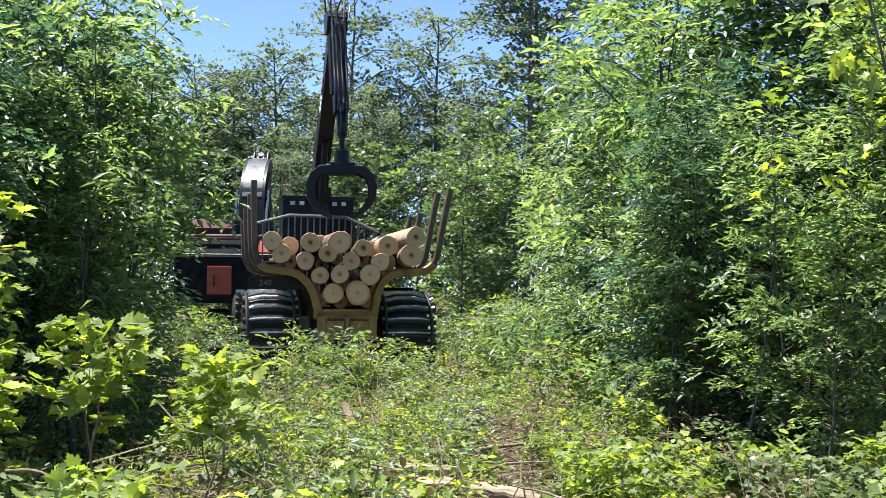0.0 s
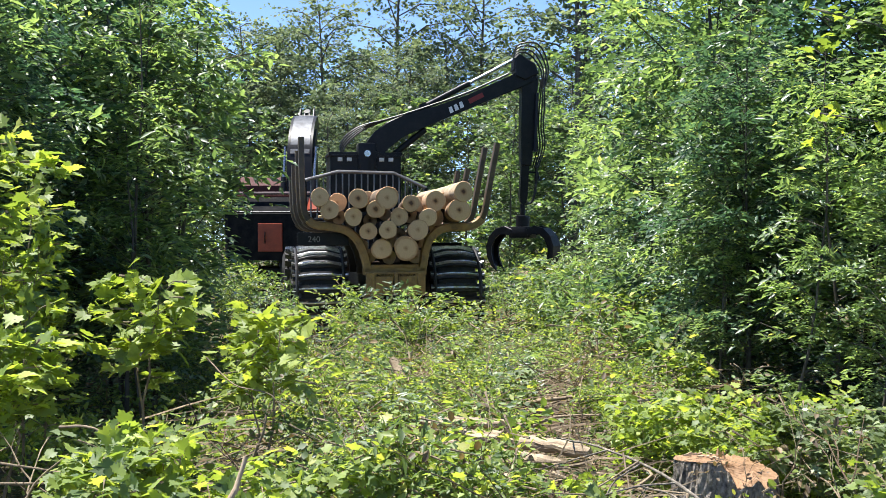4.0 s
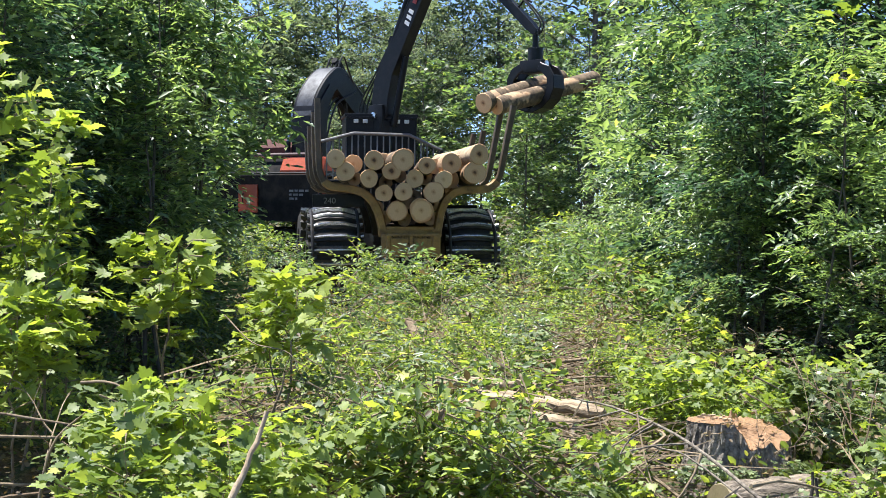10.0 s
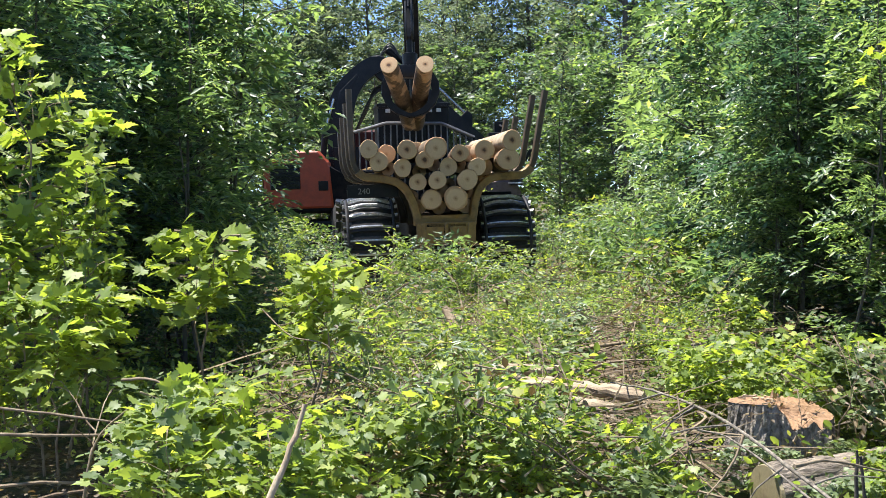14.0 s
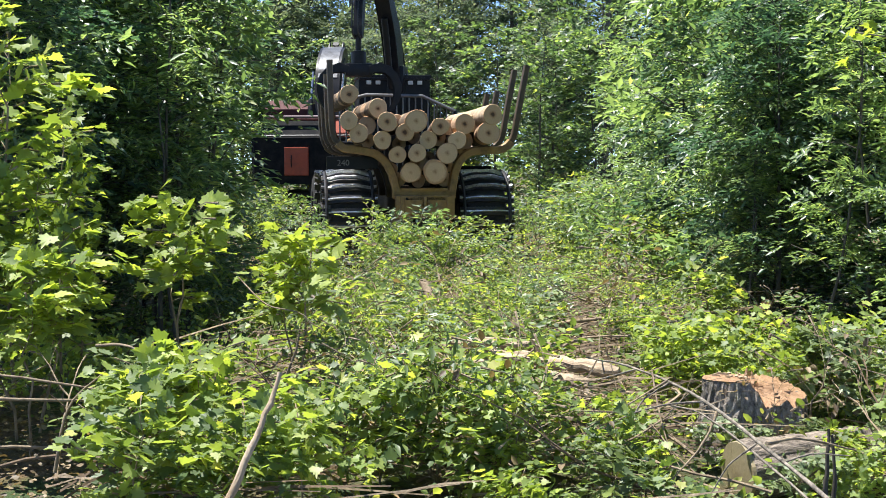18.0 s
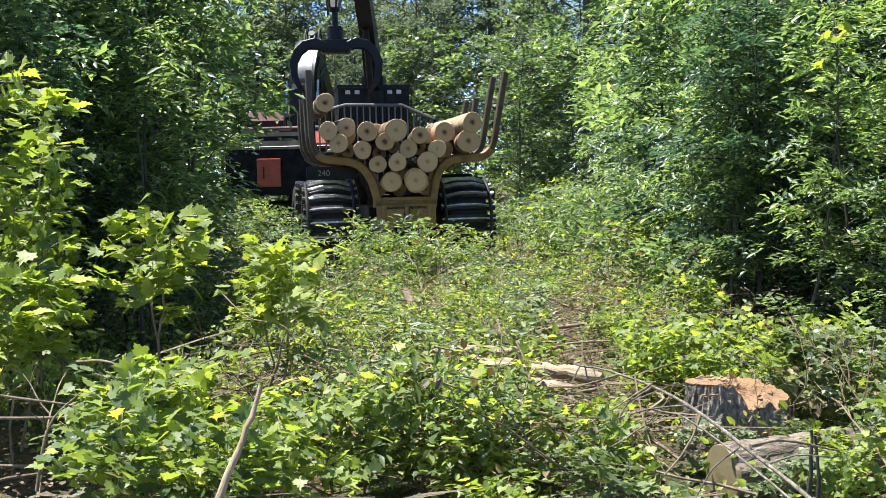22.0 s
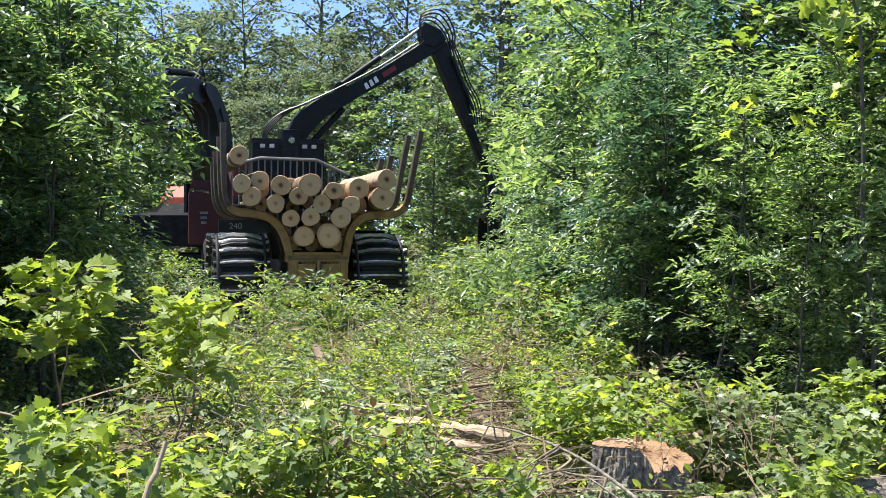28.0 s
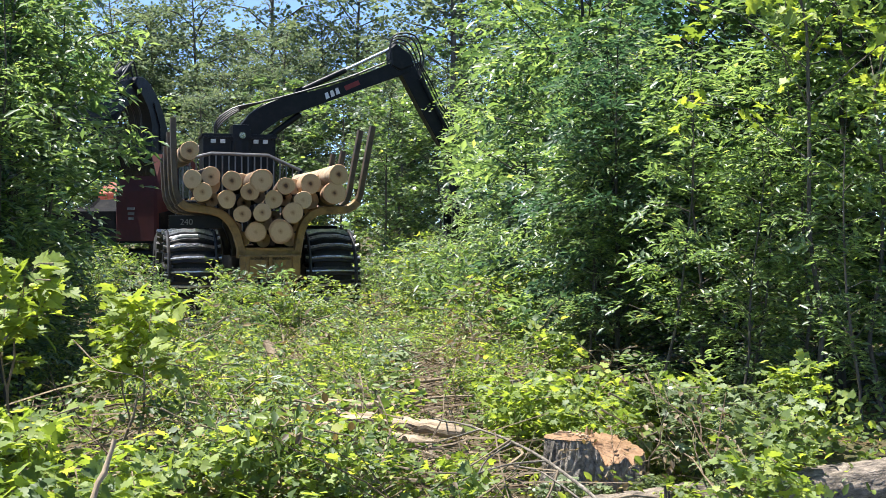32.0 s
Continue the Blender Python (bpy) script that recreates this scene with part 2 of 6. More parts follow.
def ground_material():
    m, nt, b = material("forest_floor")
    vec = coords(nt)
    big, mid, fine = noise_tex(nt, vec, 0.55, 4), noise_tex(nt, vec, 4, 5), noise_tex(nt, vec, 38, 5, 0.75)
    col = ramp(nt, fine, (0.25, (0.035, 0.021, 0.010)), (0.5, (0.13, 0.080, 0.035)), (0.75, (0.30, 0.20, 0.10)))
    green = ramp(nt, fine, (0.3, (0.02, 0.04, 0.012)), (0.7, (0.06, 0.10, 0.025)))
    col = mix(nt, ramp(nt, mid, (0.42, (0, 0, 0)), (0.62, (1, 1, 1))), col, green)
    col = mix(nt, 0.6, col, ramp(nt, big, (0.3, (0.55, 0.55, 0.5)), (0.7, (1.2, 1.2, 1.1))), "MULTIPLY")
    nt.links.new(col, b.inputs["Base Color"])
    b.inputs["Roughness"].default_value = 0.95
    bump(nt, fine, 0.9, 0.03, b)
    return m


GROUND = ground_material()


# ---- mesh helpers ----
def mesh_from(name, verts, faces, mats, smooth=False):
    me = bpy.data.meshes.new(name)
    me.from_pydata([tuple(v) for v in verts], [], [tuple(f) for f in faces])
    for mt in mats if isinstance(mats, (list, tuple)) else [mats]:
        me.materials.append(mt)
    if smooth:
        me.shade_smooth()
    return me


def part(name, bm, mat, parent, label="", smooth=False):
    """Links a bmesh as one mesh object under a thing or a part."""
    me = bpy.data.meshes.new(name)
    bmesh.ops.recalc_face_normals(bm, faces=bm.faces)
    bm.to_mesh(me)
    bm.free()
    for mt in mat if isinstance(mat, (list, tuple)) else [mat]:
        me.materials.append(mt)
    if smooth:
        me.shade_smooth()
        me.set_sharp_from_angle(angle=radians(40))
    ob = new(name, me)
    ob.parent = parent
    return tagged(ob, label)


def thing(name, m, label, category, group="", kind=""):
    ob = new(name)
    ob.matrix_basis = m
    return tagged(ob, label, category, group, kind)


def box(bm, sx, sy, sz, m=Matrix(), bevel=0.0):
    made = bmesh.ops.create_cube(bm, size=1, matrix=m @ Matrix.Diagonal((sx, sy, sz, 1)))
    if bevel:
        edges = list({e for v in made["verts"] for e in v.link_edges})
        bmesh.ops.bevel(bm, geom=edges, offset=bevel, segments=2, affect="EDGES", profile=0.7)
    return bm


def prism(bm, outline, width, m=Matrix(), bevel=0.0):
    """An outline in the y-z plane, as thick as width along x."""
    a = [bm.verts.new(m @ Vector((-width / 2, y, z))) for y, z in outline]
    b = [bm.verts.new(m @ Vector((width / 2, y, z))) for y, z in outline]
    n = len(outline)
    fs = [bm.faces.new(a), bm.faces.new(b[::-1])]
    for i in range(n):
        fs.append(bm.faces.new((a[i], b[i], b[(i + 1) % n], a[(i + 1) % n])))
    if bevel:
        edges = list({e for f in fs[:2] for e in f.edges})
        bmesh.ops.bevel(bm, geom=edges, offset=bevel, segments=1, affect="EDGES")
    return bm


def tube(bm, points, radii, sides=8, caps=True, cap_mat=None):
    """A round bar through points; radii is one number or one for each point."""
    pts = [Vector(p) for p in points]
    if isinstance(radii, (int, float)):
        radii = [radii] * len(pts)
    rings, ref = [], None
    for i, p in enumerate(pts):
        d = (pts[min(i + 1, len(pts) - 1)] - pts[max(i - 1, 0)]).normalized()
        if ref is None:
            ref = d.orthogonal().normalized()
        ref = (ref - d * ref.dot(d)).normalized()
        side = d.cross(ref)
        rings.append([bm.verts.new(p + radii[i] * (math.cos(k * math.tau / sides) * ref + math.sin(k * math.tau / sides) * side)) for k in range(sides)])
    for r, s in zip(rings, rings[1:]):
        for k in range(sides):
            bm.faces.new((r[k], r[(k + 1) % sides], s[(k + 1) % sides], s[k]))
    if caps:
        for r in (rings[0][::-1], rings[-1]):
            f = bm.faces.new(r)
            if cap_mat is not None:
                f.material_index = cap_mat
    return bm


def curve_points(points, steps=5):
    """A smooth line through points."""
    p = [Vector(q) for q in points]
    p = [2 * p[0] - p[1]] + p + [2 * p[-1] - p[-2]]
    out = []
    for i in range(1, len(p) - 2):
        for k in range(steps):
            t = k / steps
            out.append(0.5 * ((2 * p[i]) + (p[i + 1] - p[i - 1]) * t + (2 * p[i - 1] - 5 * p[i] + 4 * p[i + 1] - p[i + 2]) * t * t + (3 * p[i] - p[i - 1] - 3 * p[i + 1] + p[i + 2]) * t ** 3))
    return out + [p[-2]]


def bar(bm, points, width, depth, bevel=0.0):
    """A rectangular tube along a line that lies in the x-z plane; depth is along y."""
    pts = [Vector(p) for p in points]
    rings = []
    for i, p in enumerate(pts):
        d = (pts[min(i + 1, len(pts) - 1)] - pts[max(i - 1, 0)]).normalized()
        n = Vector((d.z, 0, -d.x)) * (width / 2)
        y = Vector((0, depth / 2, 0))
        c = 0.25
        ring = [p + n * (1 - c) + y, p + n + y * (1 - c), p + n - y * (1 - c), p + n * (1 - c) - y, p - n * (1 - c) - y, p - n - y * (1 - c), p - n + y * (1 - c), p - n * (1 - c) + y]
        rings.append([bm.verts.new(q) for q in ring])
    for r, s in zip(rings, rings[1:]):
        for k in range(8):
            bm.faces.new((r[k], r[(k + 1) % 8], s[(k + 1) % 8], s[k]))
    bm.faces.new(rings[0][::-1])
    bm.faces.new(rings[-1])
    return bm


def B():
    return bmesh.new()


# ---- leaves ----
OVAL = ([(0, 0, 0), (0.26, 0.32, 0.07), (0.2, 0.72, 0.05), (0, 1, -0.08), (-0.2, 0.72, 0.05), (-0.26, 0.32, 0.07)],
        [(0, 1, 2), (0, 2, 3), (0, 3, 4), (0, 4, 5)])
LOBED = ([(0, 0, 0), (0.42, 0.16, 0.06), (0.30, 0.40, 0.03), (0.40, 0.62, 0.06), (0.14, 0.66, 0.0), (0, 1, -0.1), (-0.14, 0.66, 0.0), (-0.40, 0.62, 0.06), (-0.30, 0.40, 0.03), (-0.42, 0.16, 0.06)],
         [(0, 1, 2), (0, 2, 4), (2, 3, 4), (0, 4, 6), (4, 5, 6), (0, 6, 8), (6, 7, 8), (0, 8, 9)])
LANCE = ([(0, 0, 0), (0.17, 0.45, 0.05), (0, 1, -0.1), (-0.17, 0.45, 0.05)], [(0, 1, 2), (0, 2, 3)])
LOBES = [(0.06, 0.05), (0.32, -0.08), (0.36, 0.10), (0.56, 0.22), (0.40, 0.36), (0.44, 0.52), (0.22, 0.52), (0.20, 0.74), (0.10, 0.74)]
MAPLE_V = [(0, 0.30, -0.02), (0, 0, 0)] + [(x, y, 0.10 * x) for x, y in LOBES] + [(0, 1, -0.12)] + [(-x, y, 0.10 * x) for x, y in LOBES[::-1]]
MAPLE = (MAPLE_V, [(0, i, i + 1 if i + 1 < len(MAPLE_V) else 1) for i in range(1, len(MAPLE_V))])
DIAMOND = ([(0, 0, 0), (0.4, 0.45, 0.08), (0, 1, -0.05), (-0.4, 0.5, 0.05)], [(0, 1, 2), (0, 2, 3)])
CLUMP = ([(0, 0, 0), (0.42, 0.35, 0.1), (0.30, 0.8, -0.05), (0, 1, 0), (-0.34, 0.75, 0.08), (-0.40, 0.3, -0.06)],
         [(0, 1, 2), (0, 2, 3), (0, 3, 4), (0, 4, 5)])


def unit(v):
    return v / np.maximum(np.linalg.norm(v, axis=-1, keepdims=True), 1e-9)


def leaves_mesh(name, template, base, way, up, size, mats):
    """One mesh of leaves: base, tip direction and upper side for each, with its length."""
    tv, tf = np.array(template[0], float), np.array(template[1], int)
    y = unit(np.asarray(way, float))
    x = unit(np.cross(y, up))
    z = np.cross(x, y)
    size = np.asarray(size, float)[:, None, None]
    v = base[:, None, :] + size * (tv[None, :, :1] * x[:, None] + tv[None, :, 1:2] * y[:, None] + tv[None, :, 2:] * z[:, None])
    n, k = v.shape[:2]
    f = (tf[None] + (np.arange(n) * k)[:, None, None]).reshape(-1, 3)
    me = bpy.data.meshes.new(name)
    me.vertices.add(n * k)
    me.vertices.foreach_set("co", v.astype(np.float32).ravel())
    me.loops.add(f.size)
    me.loops.foreach_set("vertex_index", f.astype(np.int32).ravel())
    me.polygons.add(len(f))
    me.polygons.foreach_set("loop_start", np.arange(0, f.size, 3, dtype=np.int32))
    me.update(calc_edges=True)
    me.materials.append(mats)
    return me


def sprays(rng, starts, ways, per, length, size, droop=0.35, flat=0.75, mess=0.6):
    """Leaves set alternately along twigs; returns base, way, up, size."""
    n = len(starts)
    s = (np.arange(per) + 0.6) / per
    side = unit(np.cross(ways, rng.normal(0, 0.35, (n, 3)) + (0, 0, 1)))
    up = np.cross(side, ways)
    ln = length * rng.uniform(0.6, 1.3, n)
    base = starts[:, None] + (ln[:, None] * s)[..., None] * ways[:, None] + rng.normal(0, 0.02, (n, per, 3))
    base[..., 2] -= droop * ln[:, None] * s ** 2
    lr = np.where(np.arange(per) % 2 == 0, 1.0, -1.0)[None, :, None]
    way = ways[:, None] * rng.uniform(0.3, 0.9, (n, per, 1)) + side[:, None] * lr * rng.uniform(0.5, 1.0, (n, per, 1)) + rng.normal(0, 0.4 * mess, (n, per, 3))
    way[..., 2] -= rng.uniform(0.0, mess, (n, per))
    ups = flat * up[:, None] + rng.normal(0, mess, (n, per, 3)) + (0, 0, 0.25)
    sz = size * rng.uniform(0.55, 1.25, (n, per))
    return base.reshape(-1, 3), way.reshape(-1, 3), ups.reshape(-1, 3), sz.ravel()


def tree_parts(name, parent, seed, height, radius, twigs, per, size, template, leaf, bark, low=0.12, trunk=0.06, limbs=16, bend=0.25, length=0.35, top=1.0, clear=0.0, split=False, pieces=None, layered=False):
    """A tapered stem with limbs, and a crown of leafy twigs round them with gaps in it."""
    rng = np.random.default_rng(seed)
    bm = B()
    k = 7
    sway = rng.normal(0, bend, (k, 2)).cumsum(0) * height / 20
    stem = [Vector((0, 0, -0.3))] + [Vector((sway[i, 0], sway[i, 1], height * (i + 1) / k)) for i in range(k)]
    tube(bm, stem, [trunk * (1 - 0.86 * i / k) for i in range(k + 1)], 7)
    tips, arms = [], []
    for i in range(limbs):
        u = low + (1 - low) * ((i + rng.uniform(0, 1)) / limbs) ** 0.9
        u = min(max(u, clear), 0.97)
        q = u * k
        a = stem[min(int(q) + 1, k)]
        p = stem[int(q)].lerp(a, q - int(q)) if int(q) < k else stem[k]
        ang = i * 2.4 + rng.uniform(-0.5, 0.5)
        reach = radius * (0.35 + 0.65 * math.sin(math.pi * min(1, (u - low * 0.5) * 0.95 + 0.12)) ** 0.7) * rng.uniform(0.65, 1.2)
        rise = rng.uniform(0.15, 0.75) * reach * top
        e = p + Vector((math.cos(ang) * reach, math.sin(ang) * reach, rise))
        mid = p.lerp(e, 0.5) + Vector((0, 0, 0.12 * reach))
        limb = B() if split else bm
        tube(limb, [p, mid, e], [trunk * (1 - 0.8 * u) * 0.45, trunk * 0.2, 0.006], 5)
        if split:
            arms.append(limb)
        tips.append((p, mid, e, reach))
    stem_ob = part("trunk" if split else "stem", bm, bark, parent, smooth=True)
    if not split:
        tagged(stem_ob, kind="stuff")
    for limb in arms:
        part("limb", limb, bark, stem_ob, smooth=True)
    w = np.array([t[3] for t in tips])
    pick = rng.choice(len(tips), twigs, p=w / w.sum())
    s = np.clip((rng.integers(1, 6, twigs) + rng.normal(0, 0.22, twigs)) / 5, 0.12, 1.04)
    P, M, E = (np.array([[*t[j]] for t in tips])[pick] for j in range(3))
    base = (1 - s)[:, None] ** 2 * P + (2 * s * (1 - s))[:, None] * M + (s ** 2)[:, None] * E
    out = unit(E - P)
    spread = rng.normal(0, 1, (twigs, 3)) * (0.6, 0.6, 0.45)
    if layered:
        # flat fans of leafy twigs along each limb, hanging a little at their ends
        across = unit(np.cross(out, (0, 0, 1)))
        fan = rng.normal(0, 0.75, (twigs, 1))
        ways = unit(out * (0.9, 0.9, 0.55) + across * fan + rng.normal(0, 0.14, (twigs, 3)))
        base = base + across * fan * radius * 0.10 + rng.normal(0, 0.035, (twigs, 3)) * radius
        b, wv, up, sz = sprays(rng, base, ways, per, length, size, 0.5, 1.0, 0.3)
    else:
        ways = unit(out * 0.55 + spread * (1, 1, 0.45))
        base = base + spread * radius * (0.13, 0.13, 0.05)
        b, wv, up, sz = sprays(rng, base, ways, per, length, size, mess=0.36)
    if pieces:
        yy = unit(wv)
        xx = unit(np.cross(yy, up))
        zz = np.cross(xx, yy)
        for i in range(len(b)):
            one = new("leaf", pieces)
            one.parent = stem_ob
            one.matrix_basis = Matrix.Translation(Vector(b[i])) @ Matrix((xx[i], yy[i], zz[i])).transposed().to_4x4() @ Matrix.Diagonal((sz[i], sz[i], sz[i], 1))
        return parent
    ob = new("crown", leaves_mesh("crown", template, b, wv, up, sz, leaf))
    ob.parent = parent
    tagged(ob, kind="stuff")
    return parent


def height_at(x, y):
    """The ground: a low brushy rise before the machines, level beyond."""
    h = 0.42 * math.exp(-((y - 5.2) / 2.6) ** 2) if y < 5.2 else 0.42 * math.exp(-((y - 5.2) / 4.5) ** 2)
    h += 0.05 * math.sin(1.3 * x + 0.7 * y) + 0.04 * math.sin(2.1 * y - 1.7 * x)
    h += 0.06 * max(0.0, abs(x) - 3) * math.exp(-max(0, y - 20) / 30) * 0.6
    if y > 26:
        h += 0.012 * (y - 26)
    return h


# ---- ground ----
def build_ground():
    xs = np.concatenate([-np.geomspace(400, 9, 22), np.linspace(-8, 8, 81), np.geomspace(9, 400, 22)])
    ys = np.concatenate([-np.geomspace(300, 4, 18), np.linspace(-3, 30, 150), np.geomspace(31, 600, 26)])
    rng = np.random.default_rng(4)
    verts, faces = [], []
    for y in ys:
        for x in xs:
            near = abs(x) < 8.5 and -3.5 < y < 30.5
            far = max(0.0, math.hypot(x, y) - 60)
            z = height_at(x, y) if far == 0 else height_at(x, min(y, 60)) * math.exp(-far / 60)
            verts.append((x, y, z + (rng.normal(0, 0.018) if near else 0)))
    w = len(xs)
    for j in range(len(ys) - 1):
        for i in range(w - 1):
            faces.append((j * w + i, j * w + i + 1, (j + 1) * w + i + 1, (j + 1) * w + i))
    ob = new("ground", mesh_from("ground", verts, faces, GROUND, True))
    tagged(ob, "brown forest floor littered with bark, chips and dead leaves", "ground", kind="structure")


build_ground()


# ---- forwarder ----
FORWARDER = pose(-0.675, 18.4, -0.02, 0, 0, 10)
forwarder = thing("forwarder", FORWARDER, "worn yellow eight-wheeled log forwarder with black crane and steel tracks", "forwarder")
LEFT_ARM = [(-0.40, 0, 1.06), (-0.44, 0, 1.22), (-0.48, 0, 1.38), (-0.56, 0, 1.55), (-0.70, 0, 1.69), (-0.86, 0, 1.75), (-1.05, 0, 1.78), (-1.21, 0, 1.80), (-1.32, 0, 1.88), (-1.385, 0, 2.02), (-1.41, 0, 2.25), (-1.425, 0, 2.7), (-1.43, 0, 3.14)]
RIGHT_ARM = [(0.42, 0, 1.06), (0.45, 0, 1.22), (0.48, 0, 1.40), (0.55, 0, 1.58), (0.68, 0, 1.71), (0.84, 0, 1.76), (1.02, 0, 1.77), (1.20, 0, 1.78), (1.34, 0, 1.86), (1.42, 0, 2.0), (1.47, 0, 2.25), (1.55, 0, 2.68), (1.63, 0, 3.08)]


def build_bunk(y, top_cut, tint):
    bolster = part("bolster", box(box(B(), 0.98, 0.16, 0.12, pose(0, y, 1.09), 0.02), 0.74, 0.20, 0.05, pose(0, y, 1.165), 0.01), tint, forwarder)
    for arm in (LEFT_ARM, RIGHT_ARM):
        line = curve_points(arm, 3)
        low = [p for p in line if p.z < 1.90]
        part("bunk_arm", bar(B(), [(p.x, y, p.z) for p in low], 0.125, 0.16), tint, bolster, smooth=True)
        up = [p for p in line if 1.86 < p.z < 3.2 - top_cut]
        part("stake", bar(B(), [(p.x, y, p.z) for p in up], 0.092, 0.11), STAKE, bolster, "steel stake, worn dark on its upper half", smooth=True)


for y, cut in ((0.42, 0.0), (1.35, 0.06), (2.55, 0.32), (3.45, 0.36)):
    build_bunk(y, cut, YELLOW if cut == 0 else STAKE)

frame_bm = box(B(), 0.66, 5.0, 0.3, pose(0, 2.75, 0.93), 0.03)
part("rear_frame", frame_bm, BLACK, forwarder)
tail = part("tail_plate", box(B(), 0.92, 0.10, 0.36, pose(0, 0.30, 0.90), 0.02), YELLOW, forwarder, "scuffed yellow tail plate with ribs")
for x in (-0.36, 0.0, 0.36):
    part("rib", box(B(), 0.05, 0.05, 0.32, pose(x, 0.235, 0.90), 0.008), YELLOW, tail)
for x in (-0.18, 0.18):
    part("inset_panel", box(B(), 0.27, 0.02, 0.22, pose(x, 0.242, 0.90), 0.006), YELLOW, tail)
part("hitch", box(B(), 0.16, 0.3, 0.14, pose(0, 0.2, 0.66), 0.02), BLACK, forwarder)
for sx in (-1, 1):
    part("fender_bracket", box(B(), 0.5, 1.4, 0.05, pose(sx * 1.02 - 0.06, 1.9, 1.5), 0.01), DULL_BLACK, forwarder)

fender = part("fender", box(B(), 0.80, 0.05, 0.20, pose(-1.08, 0.70, 1.585), 0.012), BLACK, forwarder, "black fender plate with a painted number")

# tracks over the two bogie wheels on each side
R_TRACK, Y_REAR, Y_FRONT = 0.72, 1.22, 2.62


def track_plate_mesh(width):
    """A bowed cross plate with a worn, polished grouser bar, its sun glint coloured in."""
    half = width / 2
    xs = [half * k / 5 for k in range(-5, 6)]
    dip = [-0.020, -0.052, -0.030, -0.004, 0.006, 0.0, 0.006, -0.004, -0.030, -0.052, -0.020]
    plate = [(-0.066, -0.03), (-0.06, 0.008), (0.06, 0.008), (0.066, -0.03)]
    grouser = [(-0.016, 0.0), (-0.010, 0.052), (0.010, 0.052), (0.016, 0.0)]
    bm = B()
    for prof, index in ((plate, 0), (grouser, 1)):
        rings = [[bm.verts.new((x, a, b + d)) for a, b in prof] for x, d in zip(xs, dip)]
        made = [bm.faces.new(rings[0]), bm.faces.new(rings[-1][::-1])]
        for r, s in zip(rings, rings[1:]):
            made += [bm.faces.new((r[k], s[k], s[(k + 1) % 4], r[(k + 1) % 4])) for k in range(4)]
        for fc in made:
            fc.material_index = index
    bmesh.ops.recalc_face_normals(bm, faces=bm.faces)
    me = bpy.data.meshes.new("track_plate")
    bm.to_mesh(me)
    bm.free()
    me.materials.append(STEEL)
    me.materials.append(POLISHED)
    return me


def wheel_bm(width, radius):
    bm = B()
    half = width / 2
    prof = [(0.28, -half * 0.8), (0.34, -half), (radius - 0.12, -half), (radius - 0.03, -half * 0.88), (radius, -half * 0.6), (radius, half * 0.6), (radius - 0.03, half * 0.88), (radius - 0.12, half), (0.34, half), (0.28, half * 0.8)]
    n = 28
    rings = [[bm.verts.new((x, r * math.cos(k * math.tau / n), r * math.sin(k * math.tau / n))) for k in range(n)] for r, x in prof]
    for r, s in zip(rings, rings[1:]):
        for k in range(n):
            bm.faces.new((r[k], r[(k + 1) % n], s[(k + 1) % n], s[k]))
    for sgn, ring in ((-1, rings[0]), (1, rings[-1])):
        c = bm.verts.new((sgn * half * 0.5, 0, 0))
        for k in range(n):
            bm.faces.new((ring[k], ring[(k + 1) % n], c))
    return bm


def belt_place(s):
    """Where the track lies s metres along its loop: y, z and the angle of its outer side."""
    straight, arc = Y_FRONT - Y_REAR, math.pi * R_TRACK
    s %= 2 * (straight + arc)
    if s < straight:
        return Y_REAR + s, 0.72 + R_TRACK, 0.0
    s -= straight
    if s < arc:
        a = s / R_TRACK
        return Y_FRONT + R_TRACK * math.sin(a), 0.72 + R_TRACK * math.cos(a), -a
    s -= arc
    if s < straight:
        return Y_FRONT - s, 0.72 - R_TRACK, -math.pi
    a = (s - straight) / R_TRACK
    return Y_REAR - R_TRACK * math.sin(a), 0.72 - R_TRACK * math.cos(a), -math.pi - a


plate_mesh = track_plate_mesh(0.86)
rng_t = random.Random(5)
for side, xc in (("left", -1.13), ("right", 1.02)):
    for yw in (Y_REAR, Y_FRONT):
        w = part("wheel", wheel_bm(0.66, 0.69), RUBBER, forwarder, smooth=True)
        w.location = (xc, yw, 0.72)
        hub = part("hub", tube(B(), [(-0.36, 0, 0), (0.36, 0, 0)], 0.2, 16), BLACK, w, smooth=True)
    track = part("track_link_chain", B(), STEEL, forwarder)
    chain = B()
    loop = [belt_place(i * 0.12) for i in range(61)]
    for dx in (-0.36, 0.36):
        tube(chain, [(xc + dx, y, z) for y, z, _ in loop], 0.03, 6)
    bpy.data.meshes.remove(track.data)
    track = part("track_chain", chain, STEEL, forwarder, "steel side chains of a bogie track")
    total = 2 * (Y_FRONT - Y_REAR) + math.tau * R_TRACK
    count = 34
    for i in range(count):
        y, z, a = belt_place(i * total / count + 0.05)
        ob = new("track_plate", plate_mesh)
        ob.parent = track
        ob.matrix_basis = pose(xc + rng_t.uniform(-0.01, 0.01), y, z, math.degrees(a), rng_t.uniform(-0.7, 0.7), rng_t.uniform(-0.6, 0.6))

